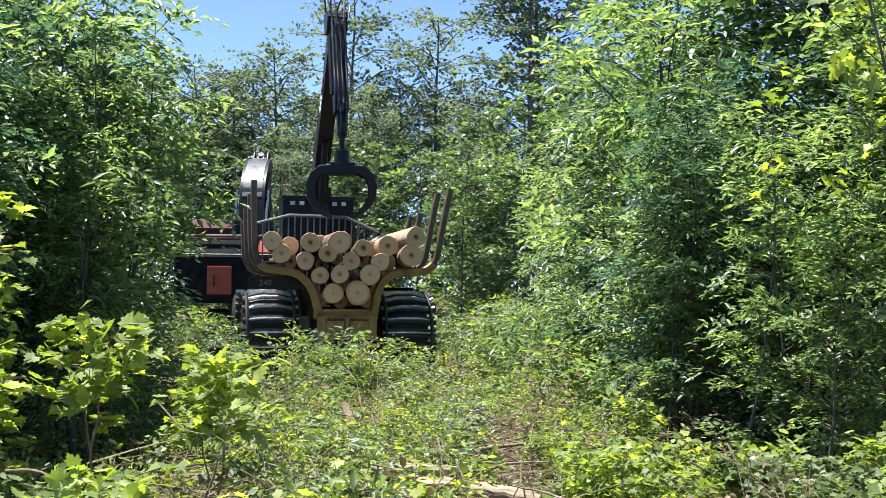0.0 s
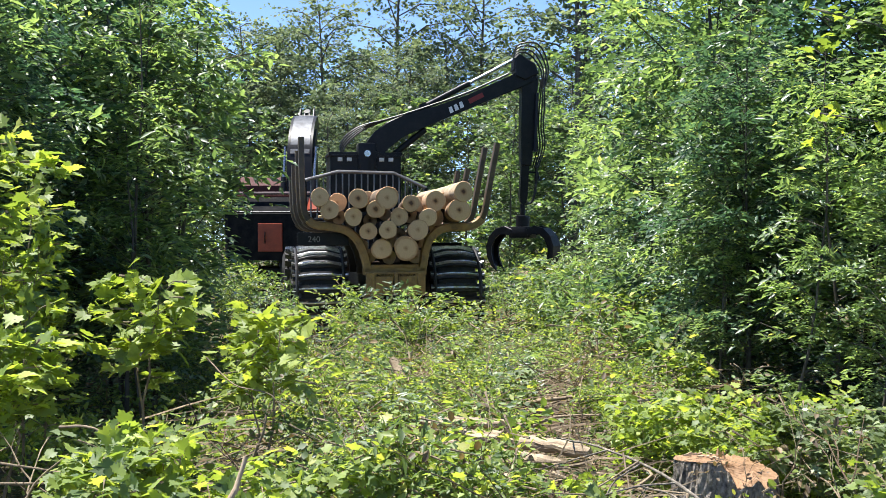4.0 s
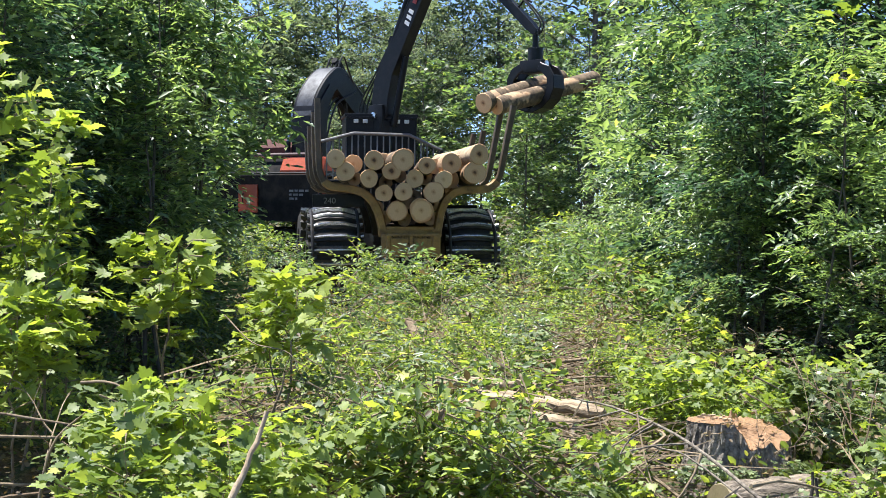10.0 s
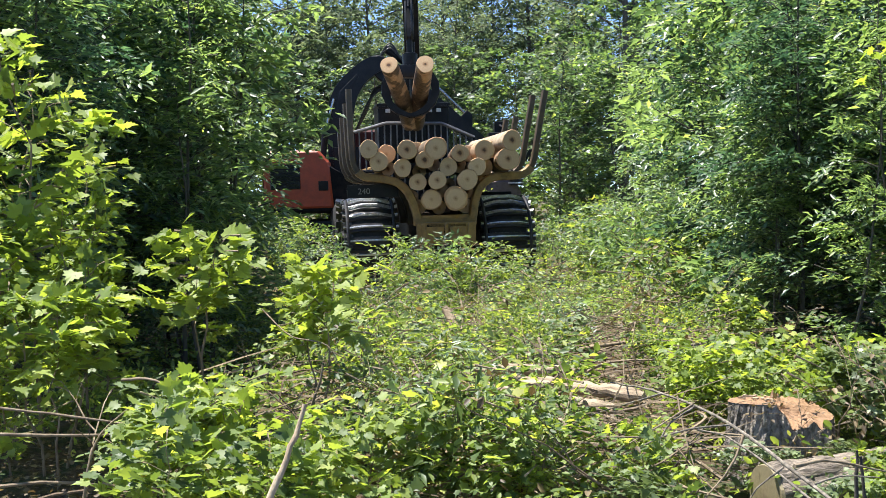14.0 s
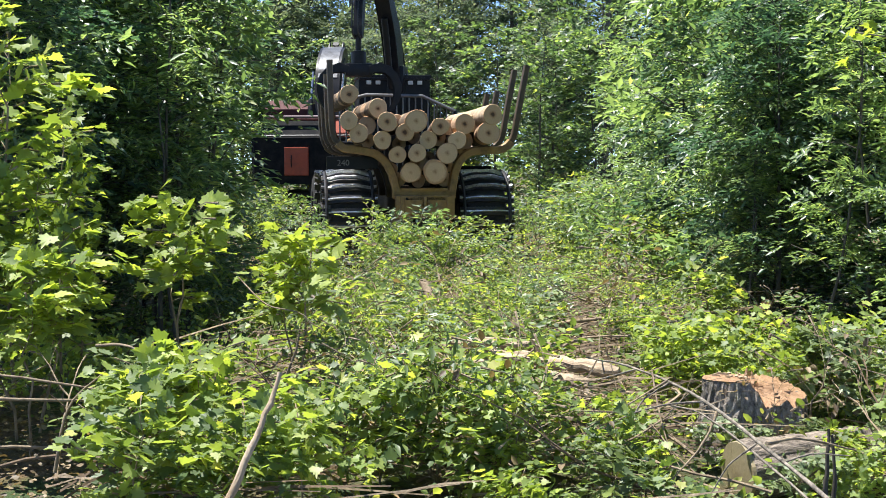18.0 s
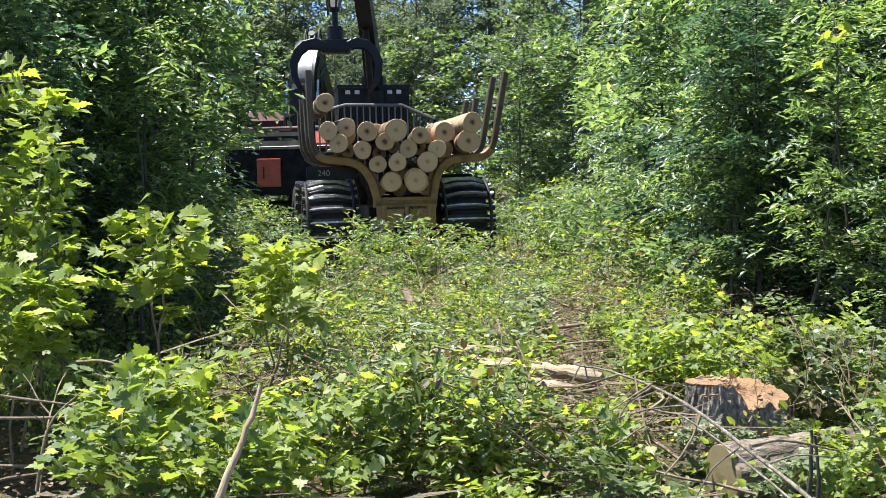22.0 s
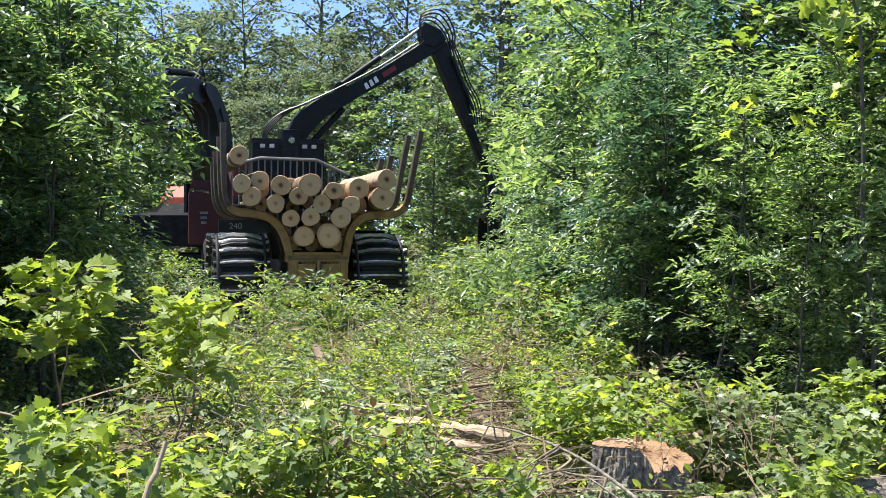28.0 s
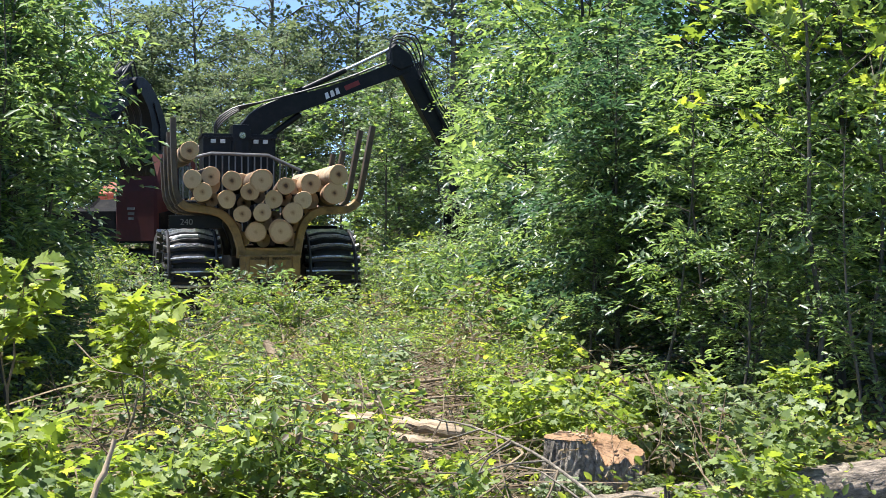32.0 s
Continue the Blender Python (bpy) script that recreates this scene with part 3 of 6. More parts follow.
# load gate behind the bunks
gate = part("gate_rail", tube(B(), [(-1.16, 3.9, 2.66), (-0.56, 3.9, 2.82), (0.46, 3.9, 2.80), (1.06, 3.9, 2.53)], 0.032, 8), GREY_RAIL, forwarder, "bare steel top rail of the load gate")
part("gate_post", tube(B(), [(-1.16, 3.9, 1.2), (-1.16, 3.9, 2.66)], 0.035, 8), BLACK, gate)
part("gate_post", tube(B(), [(1.06, 3.9, 1.2), (1.06, 3.9, 2.53)], 0.035, 8), BLACK, gate)
part("lower_rail", tube(B(), [(-1.16, 3.9, 1.95), (1.06, 3.9, 1.95)], 0.03, 8), BLACK, gate)
for i in range(19):
    x = -1.05 + i * 0.115
    zt = np.interp(x, [-1.16, -0.56, 0.46, 1.06], [2.66, 2.82, 2.80, 2.53])
    part("gate_bar", tube(B(), [(x, 3.9, 1.2), (x, 3.9, float(zt))], 0.014, 6), GREY_RAIL, gate)

# crane base housing with its work lights
base = part("crane_housing", box(box(B(), 1.32, 0.9, 1.75, pose(-0.02, 4.62, 2.28), 0.04), 1.36, 0.95, 0.06, pose(-0.02, 4.62, 3.17), 0.015), BLACK, forwarder, "black crane housing with work lights")
for x in (-0.50, -0.33, 0.27, 0.44):
    part("work_light", box(B(), 0.09, 0.05, 0.07, pose(x, 4.13, 3.06), 0.012), LAMP, base)
part("light_bar", box(B(), 1.3, 0.05, 0.04, pose(-0.02, 4.14, 3.13), 0.008), BLACK, base)
part("front_frame", box(B(), 1.0, 3.2, 0.5, pose(0, 6.8, 1.0), 0.05), BLACK, forwarder)
part("engine_hood", box(B(), 1.5, 2.2, 0.9, pose(0, 7.4, 1.65), 0.12), YELLOW, forwarder)
for xc in (-1.13, 1.02):
    for yw in (6.1, 7.5):
        w = part("wheel", wheel_bm(0.66, 0.69), RUBBER, forwarder, smooth=True)
        w.location = (xc, yw, 0.72)

# the crane: each part's own y runs along it
PIVOT, BOOM = Vector((-1.42, 22.65, 3.15)), 3.46
pillar = part("crane_pillar", box(tube(B(), [(0, 0, -0.9), (0, 0, -0.1)], 0.24, 20), 0.42, 0.34, 0.5, pose(0, 0.0, -0.05), 0.05), BLACK, forwarder, smooth=True)
part("pivot_pin", tube(B(), [(-0.26, 0, 0), (0.26, 0, 0)], 0.06, 12), CHROME, pillar)
boom_outline = [(-0.16, -0.14), (0.10, -0.20), (0.42, -0.08), (0.80, 0.02), (1.6, -0.04), (2.6, -0.10), (3.40, -0.15), (3.55, -0.12), (3.58, 0.08), (3.46, 0.18), (3.1, 0.13), (2.2, 0.17), (1.5, 0.25), (0.92, 0.35), (0.58, 0.37), (0.30, 0.30), (-0.02, 0.14), (-0.16, 0.06)]
main_boom = part("main_boom", prism(B(), boom_outline, 0.27, Matrix(), 0.02), BLACK, forwarder, "black box-section crane boom with white and red decals")
part("knuckle", prism(B(), [(3.18, 0.10), (3.30, 0.42), (3.42, 0.46), (3.62, 0.15), (3.60, -0.05), (3.3, -0.05)], 0.36, Matrix(), 0.02), BLACK, main_boom)
part("stick_cylinder", tube(B(), [(0, 1.35, 0.33), (0, 2.35, 0.36)], 0.055, 12), BLACK, main_boom, smooth=True)
part("cylinder_rod", tube(B(), [(0, 2.3, 0.36), (0, 3.36, 0.40)], 0.032, 10), CHROME, main_boom, smooth=True)
part("cylinder_mount", prism(B(), [(1.2, 0.22), (1.3, 0.40), (1.42, 0.40), (1.5, 0.22)], 0.14), BLACK, main_boom)
part("lift_cylinder", tube(B(), [(0, -0.05, -0.34), (0, 1.2, -0.06)], 0.06, 12), BLACK, main_boom, smooth=True)
for k, dx in enumerate((-0.09, -0.03, 0.04, 0.10)):
    pts = curve_points([(dx, -0.45, -0.25), (dx, -0.38, 0.22 + 0.04 * k), (dx, 0.05, 0.42 + 0.03 * k), (dx, 0.6, 0.42), (dx, 1.2, 0.33), (dx, 2.2, 0.22), (dx, 3.1, 0.2)], 4)
    part("hose", tube(B(), pts, 0.017, 6), HOSE, main_boom, smooth=True)
for k, dx in enumerate((-0.13, -0.06, 0.05, 0.13)):
    pts = curve_points([(dx, 3.2, 0.22), (dx, 3.45, 0.48 + 0.04 * k), (dx * 1.6, 3.70 + 0.04 * k, 0.36 + 0.03 * k), (dx * 1.4, 3.76 + 0.02 * k, 0.0), (dx, 3.62, -0.3)], 4)
    part("hose", tube(B(), pts, 0.016, 6), HOSE, main_boom, smooth=True)


def lettering(text, size, m, mat, parent, name):
    cu = bpy.data.curves.new(name, "FONT")
    cu.body, cu.size, cu.align_x, cu.extrude = text, size, "CENTER", 0.003
    tmp = new(name, cu)
    me = bpy.data.meshes.new_from_object(tmp)
    bpy.data.objects.remove(tmp)
    me.materials.append(mat)
    ob = new(name, me)
    ob.parent = parent
    ob.matrix_basis = m
    return ob


lettering("240", 0.13, Matrix.Translation((-1.22, 0.668, 1.54)) @ Matrix(((1, 0, 0, 0), (0, 0, -1, 0), (0, 1, 0, 0), (0, 0, 0, 1))), STENCIL, fender, "lettering")
# plain marks on the cheek of the boom
for k in range(3):
    part("white_mark", prism(B(), [(1.74 + 0.11 * k, 0.0), (1.76 + 0.11 * k, 0.115), (1.82 + 0.11 * k, 0.115), (1.815 + 0.11 * k, 0.0)], 0.012, Matrix.Translation((0.138, 0, 0))), WHITE, main_boom)
part("red_mark", box(B(), 0.012, 0.30, 0.09, pose(0.138, 2.31, 0.05)), RED, main_boom)

stick = part("stick_boom", prism(B(), [(-0.12, -0.14), (-0.14, 0.10), (0.1, 0.16), (1.2, 0.14), (1.72, 0.11), (1.72, -0.09), (1.0, -0.13), (0.1, -0.16)], 0.24, Matrix(), 0.02), BLACK, forwarder, "black crane stick with hydraulic hoses")
part("side_cylinder", tube(B(), [(0.17, 0.35, 0.13), (0.17, 1.45, 0.15)], 0.035, 8), BLACK, stick, smooth=True)
for k, dx in enumerate((-0.08, 0.0, 0.08, 0.14)):
    pts = curve_points([(dx, 0.05, 0.26), (dx, 0.5, 0.20 + 0.03 * k), (dx, 0.95, 0.20 + 0.03 * k), (dx, 1.35, 0.25 + 0.03 * k), (dx, 1.75, 0.17 + 0.02 * k)], 4)
    part("hose", tube(B(), pts, 0.015, 6), HOSE, stick, smooth=True)
extension = part("extension_boom", prism(B(), [(-1.3, -0.075), (-1.3, 0.075), (-0.12, 0.075), (0.03, 0.06), (0.08, 0), (0.03, -0.06), (-0.12, -0.075)], 0.15, Matrix(), 0.01), BLACK, forwarder)
part("hose_guide", tube(B(), [(0, -0.55, 0.07), (0, -0.55, 0.26), (0, -0.40, 0.30)], 0.02, 6), BLACK, extension)
for dx in (-0.05, 0.05):
    part("hose", tube(B(), curve_points([(dx, -0.75, 0.22), (dx, -0.35, 0.24), (dx, 0.0, 0.18), (dx, 0.08, 0.02)], 5), 0.015, 6), HOSE, extension, smooth=True)

# the grapple hangs from its link; tongs swing in its own x-z plane
grapple = part("grapple", box(box(tube(B(), [(0, 0, -0.02), (0, 0, -0.30)], 0.05, 10), 0.20, 0.18, 0.20, pose(0, 0, -0.38), 0.03), 0.46, 0.30, 0.22, pose(0, 0, -0.60), 0.05), BLACK, forwarder, "black log grapple with two curved tongs", smooth=True)
part("rotator", tube(B(), [(0, 0, -0.30), (0, 0, -0.50)], 0.13, 16), BLACK, grapple, smooth=True)
part("grapple_cylinder", tube(B(), [(-0.24, 0, -0.56), (0.24, 0, -0.56)], 0.06, 10), CHROME, grapple, smooth=True)


def tong_bm(sgn):
    outer = [(0.0, 0.10), (0.22, 0.13), (0.42, 0.02), (0.55, -0.18), (0.58, -0.42), (0.50, -0.66), (0.34, -0.84), (0.18, -0.92)]
    inner = [(0.20, -0.86), (0.33, -0.72), (0.41, -0.56), (0.44, -0.40), (0.40, -0.22), (0.30, -0.08), (0.14, -0.04), (0.0, -0.06)]
    m = Matrix(((0, 0.84 * sgn, 0, 0), (1, 0, 0, 0), (0, 0, 0.84, 0), (0, 0, 0, 1)))
    bm = B()
    for off, wd in ((-0.13, 0.05), (0.13, 0.05)):
        prism(bm, outer + inner, wd, Matrix.Translation((0, off, 0)) @ m, 0.008)
    prism(bm, outer[2:7] + [(x - 0.03 * 1, z + 0.02) for x, z in outer[2:7]][::-1], 0.24, m)
    return bm


tongs = []
for sgn in (-1, 1):
    tg = part("tong", tong_bm(sgn), BLACK, grapple)
    tg.location = (sgn * 0.17, 0, -0.62)
    tongs.append((tg, sgn))


# ---- logs on the forwarder ----
def log_parts(name, length, r0, r1, seed, label, group, bark=None, rough=0.012, n=22, steps=9, cut=None):
    rng = random.Random(seed)
    ob_bm = B()
    rings = []
    ph = [rng.uniform(0, 6.28) for _ in range(3)]
    wob = [0.035 * math.sin(2 * k * math.tau / n + ph[0]) + 0.025 * math.sin(3 * k * math.tau / n + ph[1]) + 0.015 * math.sin(5 * k * math.tau / n + ph[2]) for k in range(n)]
    bend = rng.uniform(-0.03, 0.03)
    ridge = [rng.uniform(-rough, rough) for _ in range(n)]
    for i in range(steps):
        u = i / (steps - 1)
        r = r0 + (r1 - r0) * u
        c = (bend * math.sin(math.pi * u), u * length, bend * 0.7 * math.sin(math.pi * u))
        ridge = [q if rng.random() < 0.6 else rng.uniform(-rough, rough) for q in ridge]
        rs = [r * (1 + wob[k] + ridge[k] * (0.2 if i in (0, steps - 1) else 1)) for k in range(n)]
        rings.append([ob_bm.verts.new((c[0] + rs[k] * math.cos(k * math.tau / n), c[1], c[2] + rs[k] * math.sin(k * math.tau / n))) for k in range(n)])
    for a, b in zip(rings, rings[1:]):
        for k in range(n):
            ob_bm.faces.new((a[k], a[(k + 1) % n], b[(k + 1) % n], b[k]))
    me = bpy.data.meshes.new(name)
    me.materials.append(bark or BARK_PEELED)
    ends = []
    for ring, out in ((rings[0], -1), (rings[-1], 1)):
        e = B()
        rim = [e.verts.new(v.co * 1.0) for v in ring]
        lip = [e.verts.new(Vector((v.co.x * 0.97, v.co.y + out * 0.012, v.co.z * 0.97))) for v in ring]
        mid = e.verts.new((0, ring[0].co.y + out * 0.016, 0))
        for k in range(n):
            e.faces.new((rim[k], rim[(k + 1) % n], lip[(k + 1) % n], lip[k]))
            e.faces.new((lip[k], lip[(k + 1) % n], mid))
        ends.append(e)
    bmesh.ops.recalc_face_normals(ob_bm, faces=ob_bm.faces)
    ob_bm.to_mesh(me)
    ob_bm.free()
    me.shade_smooth()
    ob = new(name, me)
    tagged(ob, label, "log", group)
    for e in ends:
        part("sawn_end", e, cut or CUT, ob)
    return ob


# across and up on the tail of the load, radius, lean of the far end
PILE = [(-0.24, 1.41, 0.150, 0, 0), (0.11, 1.42, 0.175, 0, 0), (-0.44, 1.68, 0.125, 0, 1), (-0.16, 1.70, 0.130, 0, 0), (0.30, 1.70, 0.150, -2, 0), (0.02, 1.90, 0.130, 0, 0),
        (-0.67, 1.90, 0.130, 1, 0), (-0.34, 2.01, 0.130, 0, 0.6), (0.45, 1.89, 0.130, 2, -1), (0.94, 2.00, 0.165, 0, 0), (-1.03, 2.00, 0.135, 0, -0.5), (-1.18, 2.19, 0.130, 0, 0),
        (-0.60, 2.17, 0.140, -1, 0), (-0.17, 2.18, 0.165, 6, 0.5), (0.19, 2.10, 0.125, 0, -0.8), (0.59, 2.14, 0.150, 5, -0.5), (1.00, 2.28, 0.145, 11, -1.2)]
for i, (x, z, r, yaw, lean) in enumerate(PILE):
    kind = "pale sawn hardwood log with brown bark, stacked on the forwarder" if i != 16 else "pale barkless log lying askew on top of the load"
    ob = log_parts("log", 2.55, r * 1.06, r, 100 + i, kind, "logs on the forwarder", BARE if i == 16 else None)
    jit = random.Random(i).uniform(-0.10, 0.10)
    ob.matrix_basis = FORWARDER @ pose(x, jit, z + 0.02, lean, 0, yaw - 6)
# logs further in, seen between the others
for i, (x, z, r, y) in enumerate(((-0.07, 1.56, 0.11, 0.5), (0.40, 1.52, 0.09, 0.7), (-0.48, 1.47, 0.08, 0.6), (0.13, 1.63, 0.09, 0.8), (-0.37, 1.85, 0.09, 0.5), (-0.14, 1.96, 0.09, 0.6), (0.24, 1.93, 0.10, 0.45), (0.66, 1.90, 0.11, 0.55), (-0.85, 1.90, 0.09, 0.5), (-0.88, 2.12, 0.12, 0.4), (-0.40, 2.19, 0.10, 0.6), (0.40, 2.11, 0.10, 0.5), (0.80, 2.16, 0.11, 0.5), (0.72, 1.74, 0.09, 0.8), (-0.40, 1.30, 0.10, 0.5), (-0.06, 1.28, 0.09, 0.6), (0.34, 1.30, 0.10, 0.5))):
    ob = log_parts("log", 2.3, r * 1.22, r * 1.15, 170 + i, "brown-barked log deeper in the load", "logs on the forwarder", BARK_LOG)
    ob.matrix_basis = FORWARDER @ pose(x, y, z + 0.02, 0, 0, -4)
lifted = [log_parts("log", 2.55, 0.16, 0.145, 140, "brown-barked log carried by the crane, then laid on the load", "logs lifted by the crane"),
          log_parts("log", 2.55, 0.15, 0.14, 141, "brown-barked log carried by the crane, then laid on the load", "logs lifted by the crane")]

# ---- harvester behind the forwarder ----
harvester = thing("harvester", pose(-3.16, 26.6, 0.0), "orange and black tracked harvester with a curved black boom", "harvester")
for x in (-1.15, 1.15):
    prismatic = [(-1.9, 0.35), (-1.6, 0.02), (1.6, 0.02), (1.9, 0.35), (1.7, 0.8), (-1.7, 0.8)]
    part("crawler_track", prism(B(), prismatic, 0.6, Matrix.Translation((x, 0, 0)), 0.04), STEEL, harvester)
part("undercarriage", box(B(), 1.8, 2.4, 0.5, pose(0, 0, 0.75), 0.06), BLACK, harvester)
house = part("house", prism(B(), [(-1.75, 1.15), (-1.75, 2.1), (-1.5, 2.45), (-0.85, 2.45), (-0.1, 1.9), (1.25, 1.8), (1.25, 1.15)], 2.7, Matrix(), 0.06), DULL_BLACK, harvester, "black slewing house with orange hood")
part("hood", prism(B(), [(-1.72, 1.25), (-1.74, 2.2), (-1.60, 2.47), (-0.58, 2.47), (-0.36, 2.22), (-0.28, 1.25)], 1.06, Matrix.Translation((0.86, 0, 0)), 0.05), ORANGE, house, "orange engine hood with a sloping front")
part("roof_panel", box(B(), 1.34, 0.7, 0.10, pose(-0.66, -1.14, 2.45), 0.03), MAROON, house, "faded red roof panel")
part("roof_rim", tube(B(), [(-1.33, -1.58, 2.53), (1.3, -1.58, 2.53)], 0.03, 8), DUSTY, house)
part("rear_rail", tube(B(), [(-1.3, -1.79, 2.14), (1.3, -1.79, 2.14)], 0.018, 6), BLACK, house)
part("access_panel", box(B(), 0.5, 0.04, 0.58, pose(-0.42, -1.765, 1.62), 0.02), ORANGE, house, "square orange access panel")
part("panel_handle", tube(B(), [(-0.52, -1.80, 1.74), (-0.52, -1.83, 1.62), (-0.52, -1.80, 1.5)], 0.012, 6), BLACK, house)
for row, widths in enumerate(((0.10, 0.07, 0.12, 0.08), (0.06, 0.12, 0.09), (0.11, 0.05))):
    x = 0.62
    for wd in widths:
        part("writing_bar", box(B(), wd, 0.012, 0.045, pose(x + wd / 2, -1.757, 1.78 - 0.08 * row)), STENCIL, house)
        x += wd + 0.035
part("side_grille", box(B(), 0.03, 0.62, 0.52, pose(1.40, -1.28, 1.92), 0.01), GLASS_DARK, house, "black slatted side grille")
for k in range(7):
    part("grille_slat", box(B(), 0.02, 0.60, 0.02, pose(1.42, -1.28, 1.70 + 0.075 * k)), BLACK, house)
part("side_hatch", box(B(), 0.03, 0.2, 0.2, pose(1.40, -0.5, 1.72), 0.01), BLACK, house)
cab = part("cab", prism(B(), [(-0.25, 1.2), (-0.25, 2.75), (0.0, 2.95), (1.0, 2.95), (1.3, 2.2), (1.3, 1.2)], 1.0, Matrix.Translation((-0.84, 0, 0)), 0.05), MAROON, house, "faded red cab")
part("side_glass", box(B(), 0.02, 0.9, 0.8, pose(-1.35, 0.5, 2.35), 0.005), GLASS_DARK, cab)
part("windscreen", box(B(), 0.84, 0.02, 0.85, pose(-0.84, 1.19, 2.58, -22), 0.005), GLASS_DARK, cab)
for k in range(3):
    part("writing_bar", box(B(), 0.18 - 0.03 * k, 0.012, 0.05, pose(-0.75, 1.312, 1.85 - 0.1 * k)), STENCIL, cab)
for x in (-0.3, 0.3):
    part("boom_cheek", box(B(), 0.08, 0.6, 0.8, pose(x * 1.1, 0.0, 2.15), 0.02), BLACK, house)
# the goose-neck boom, seen from its back as a broad curved plate
neck_line = [(-0.22, -0.2), (-0.40, 0.5), (-0.50, 1.3), (-0.42, 1.72), (-0.16, 2.14), (0.16, 2.46), (0.42, 2.58), (0.62, 2.52), (0.62, 2.34), (0.34, 2.12), (0.12, 1.74), (0.06, 1.3), (0.10, 0.6), (0.25, 0.0), (0.1, -0.2)]
neck = [(p.y, p.z) for p in curve_points([(0, y, z) for y, z in neck_line], 3)]
gooseneck = part("boom", prism(B(), neck, 0.54, Matrix(), 0.02), SLOPE_PAINT, harvester, "black curved harvester boom with a shiny back", smooth=True)
for dx in (-0.33, 0.33):
    part("lift_cylinder", tube(B(), [(dx, -0.42, -0.55), (dx, -0.50, 0.75)], 0.06, 10), BLACK, gooseneck, smooth=True)
    part("cylinder_rod", tube(B(), [(dx, -0.50, 0.7), (dx, -0.40, 1.5)], 0.03, 8), CHROME, gooseneck, smooth=True)
for dx in (-0.15, -0.05, 0.06, 0.16):
    pts = curve_points([(dx, 0.42, 2.5), (dx, 0.62, 2.72 + abs(dx)), (dx, 0.9, 2.60), (dx, 1.2, 2.30)], 5)
    part("hose", tube(B(), pts, 0.02, 6), HOSE, gooseneck, smooth=True)
back_line = [(p.y, p.z) for p in curve_points([(0, y, z) for y, z in neck_line[2:8]], 4)]
# Added strip, not a boom part: it makes the glare on the back.
part("back_plate", prism(B(), [(y - 0.012, z + 0.004) for y, z in back_line] + [(y + 0.02, z - 0.02) for y, z in back_line[::-1]], 0.42), GLARE, gooseneck, "grey metal strip added along the boom's back for its glare", smooth=True)
for k, dx in enumerate((-0.2, -0.07, 0.07, 0.2)):
    pts = curve_points([(dx, 0.16, 0.9), (dx, 0.34, 1.4 + 0.05 * k), (dx, 0.42 + 0.05 * k, 1.85), (dx, 0.75 + 0.08 * k, 2.08), (dx, 1.2, 2.2)], 5)
    part("hose", tube(B(), pts, 0.022, 6), HOSE, gooseneck, smooth=True)
for dx in (-0.285, 0.285):
    part("side_weld", prism(B(), [(-0.34, 1.1), (-0.30, 1.68), (0.0, 2.1), (0.06, 2.06), (-0.18, 1.62), (-0.22, 1.1)], 0.03, Matrix.Translation((dx, 0, 0)), 0.006), SLOPE_PAINT, gooseneck)
JIB = 3.2
jib = part("jib", prism(B(), [(-0.18, -0.16), (-0.22, 0.10), (0.25, 0.30), (0.7, 0.34), (1.5, 0.24), (2.6, 0.14), (3.05, 0.12), (3.16, 0), (3.0, -0.12), (1.9, -0.15), (0.9, -0.20), (0.2, -0.22)], 0.34, Matrix(), 0.02), SLOPE_PAINT, harvester, "black harvester stick")
part("jib_cylinder", tube(B(), [(0, -0.1, 0.42), (0, 1.2, 0.44)], 0.075, 10), BLACK, jib, smooth=True)
part("cylinder_rod", tube(B(), [(0, 1.15, 0.44), (0, 2.2, 0.30)], 0.035, 8), CHROME, jib, smooth=True)
part("rod_link", prism(B(), [(2.1, 0.1), (2.15, 0.38), (2.3, 0.38), (2.5, 0.1)], 0.16, Matrix(), 0.01), BLACK, jib)
part("tip_link", prism(B(), [(2.6, -0.1), (2.75, -0.42), (2.95, -0.42), (3.1, -0.06)], 0.2, Matrix(), 0.01), BLACK, jib)
part("lower_cylinder", tube(B(), [(0, 0.5, -0.26), (0, 1.9, -0.36)], 0.06, 10), BLACK, jib, smooth=True)
for k, dx in enumerate((-0.14, -0.05, 0.05, 0.14)):
    part("hose", tube(B(), curve_points([(dx, 0.2, 0.36), (dx, 0.9, -0.30 - 0.04 * k), (dx, 1.8, -0.46 - 0.05 * k), (dx, 2.6, -0.52), (dx, 3.05, -0.3)], 5), 0.022, 6), HOSE, jib, smooth=True)
head = part("harvester_head", box(box(B(), 0.52, 0.60, 0.75, pose(0, 0, -0.55), 0.08), 0.36, 0.34, 0.36, pose(0, 0, -0.1), 0.04), MAROON, harvester, "dusty red harvester head")
part("head_cap", box(box(B(), 0.44, 0.5, 0.26, pose(0, -0.02, 0.06), 0.06), 0.24, 0.24, 0.3, pose(0, 0, 0.28), 0.04), BLACK, head)
part("lower_casing", prism(B(), [(-0.34, -0.85), (0.30, -0.85), (0.42, -1.15), (0.30, -1.55), (-0.28, -1.55), (-0.38, -1.2)], 0.66, Matrix(), 0.05), DUSTY, head, "dusty grey lower casing")
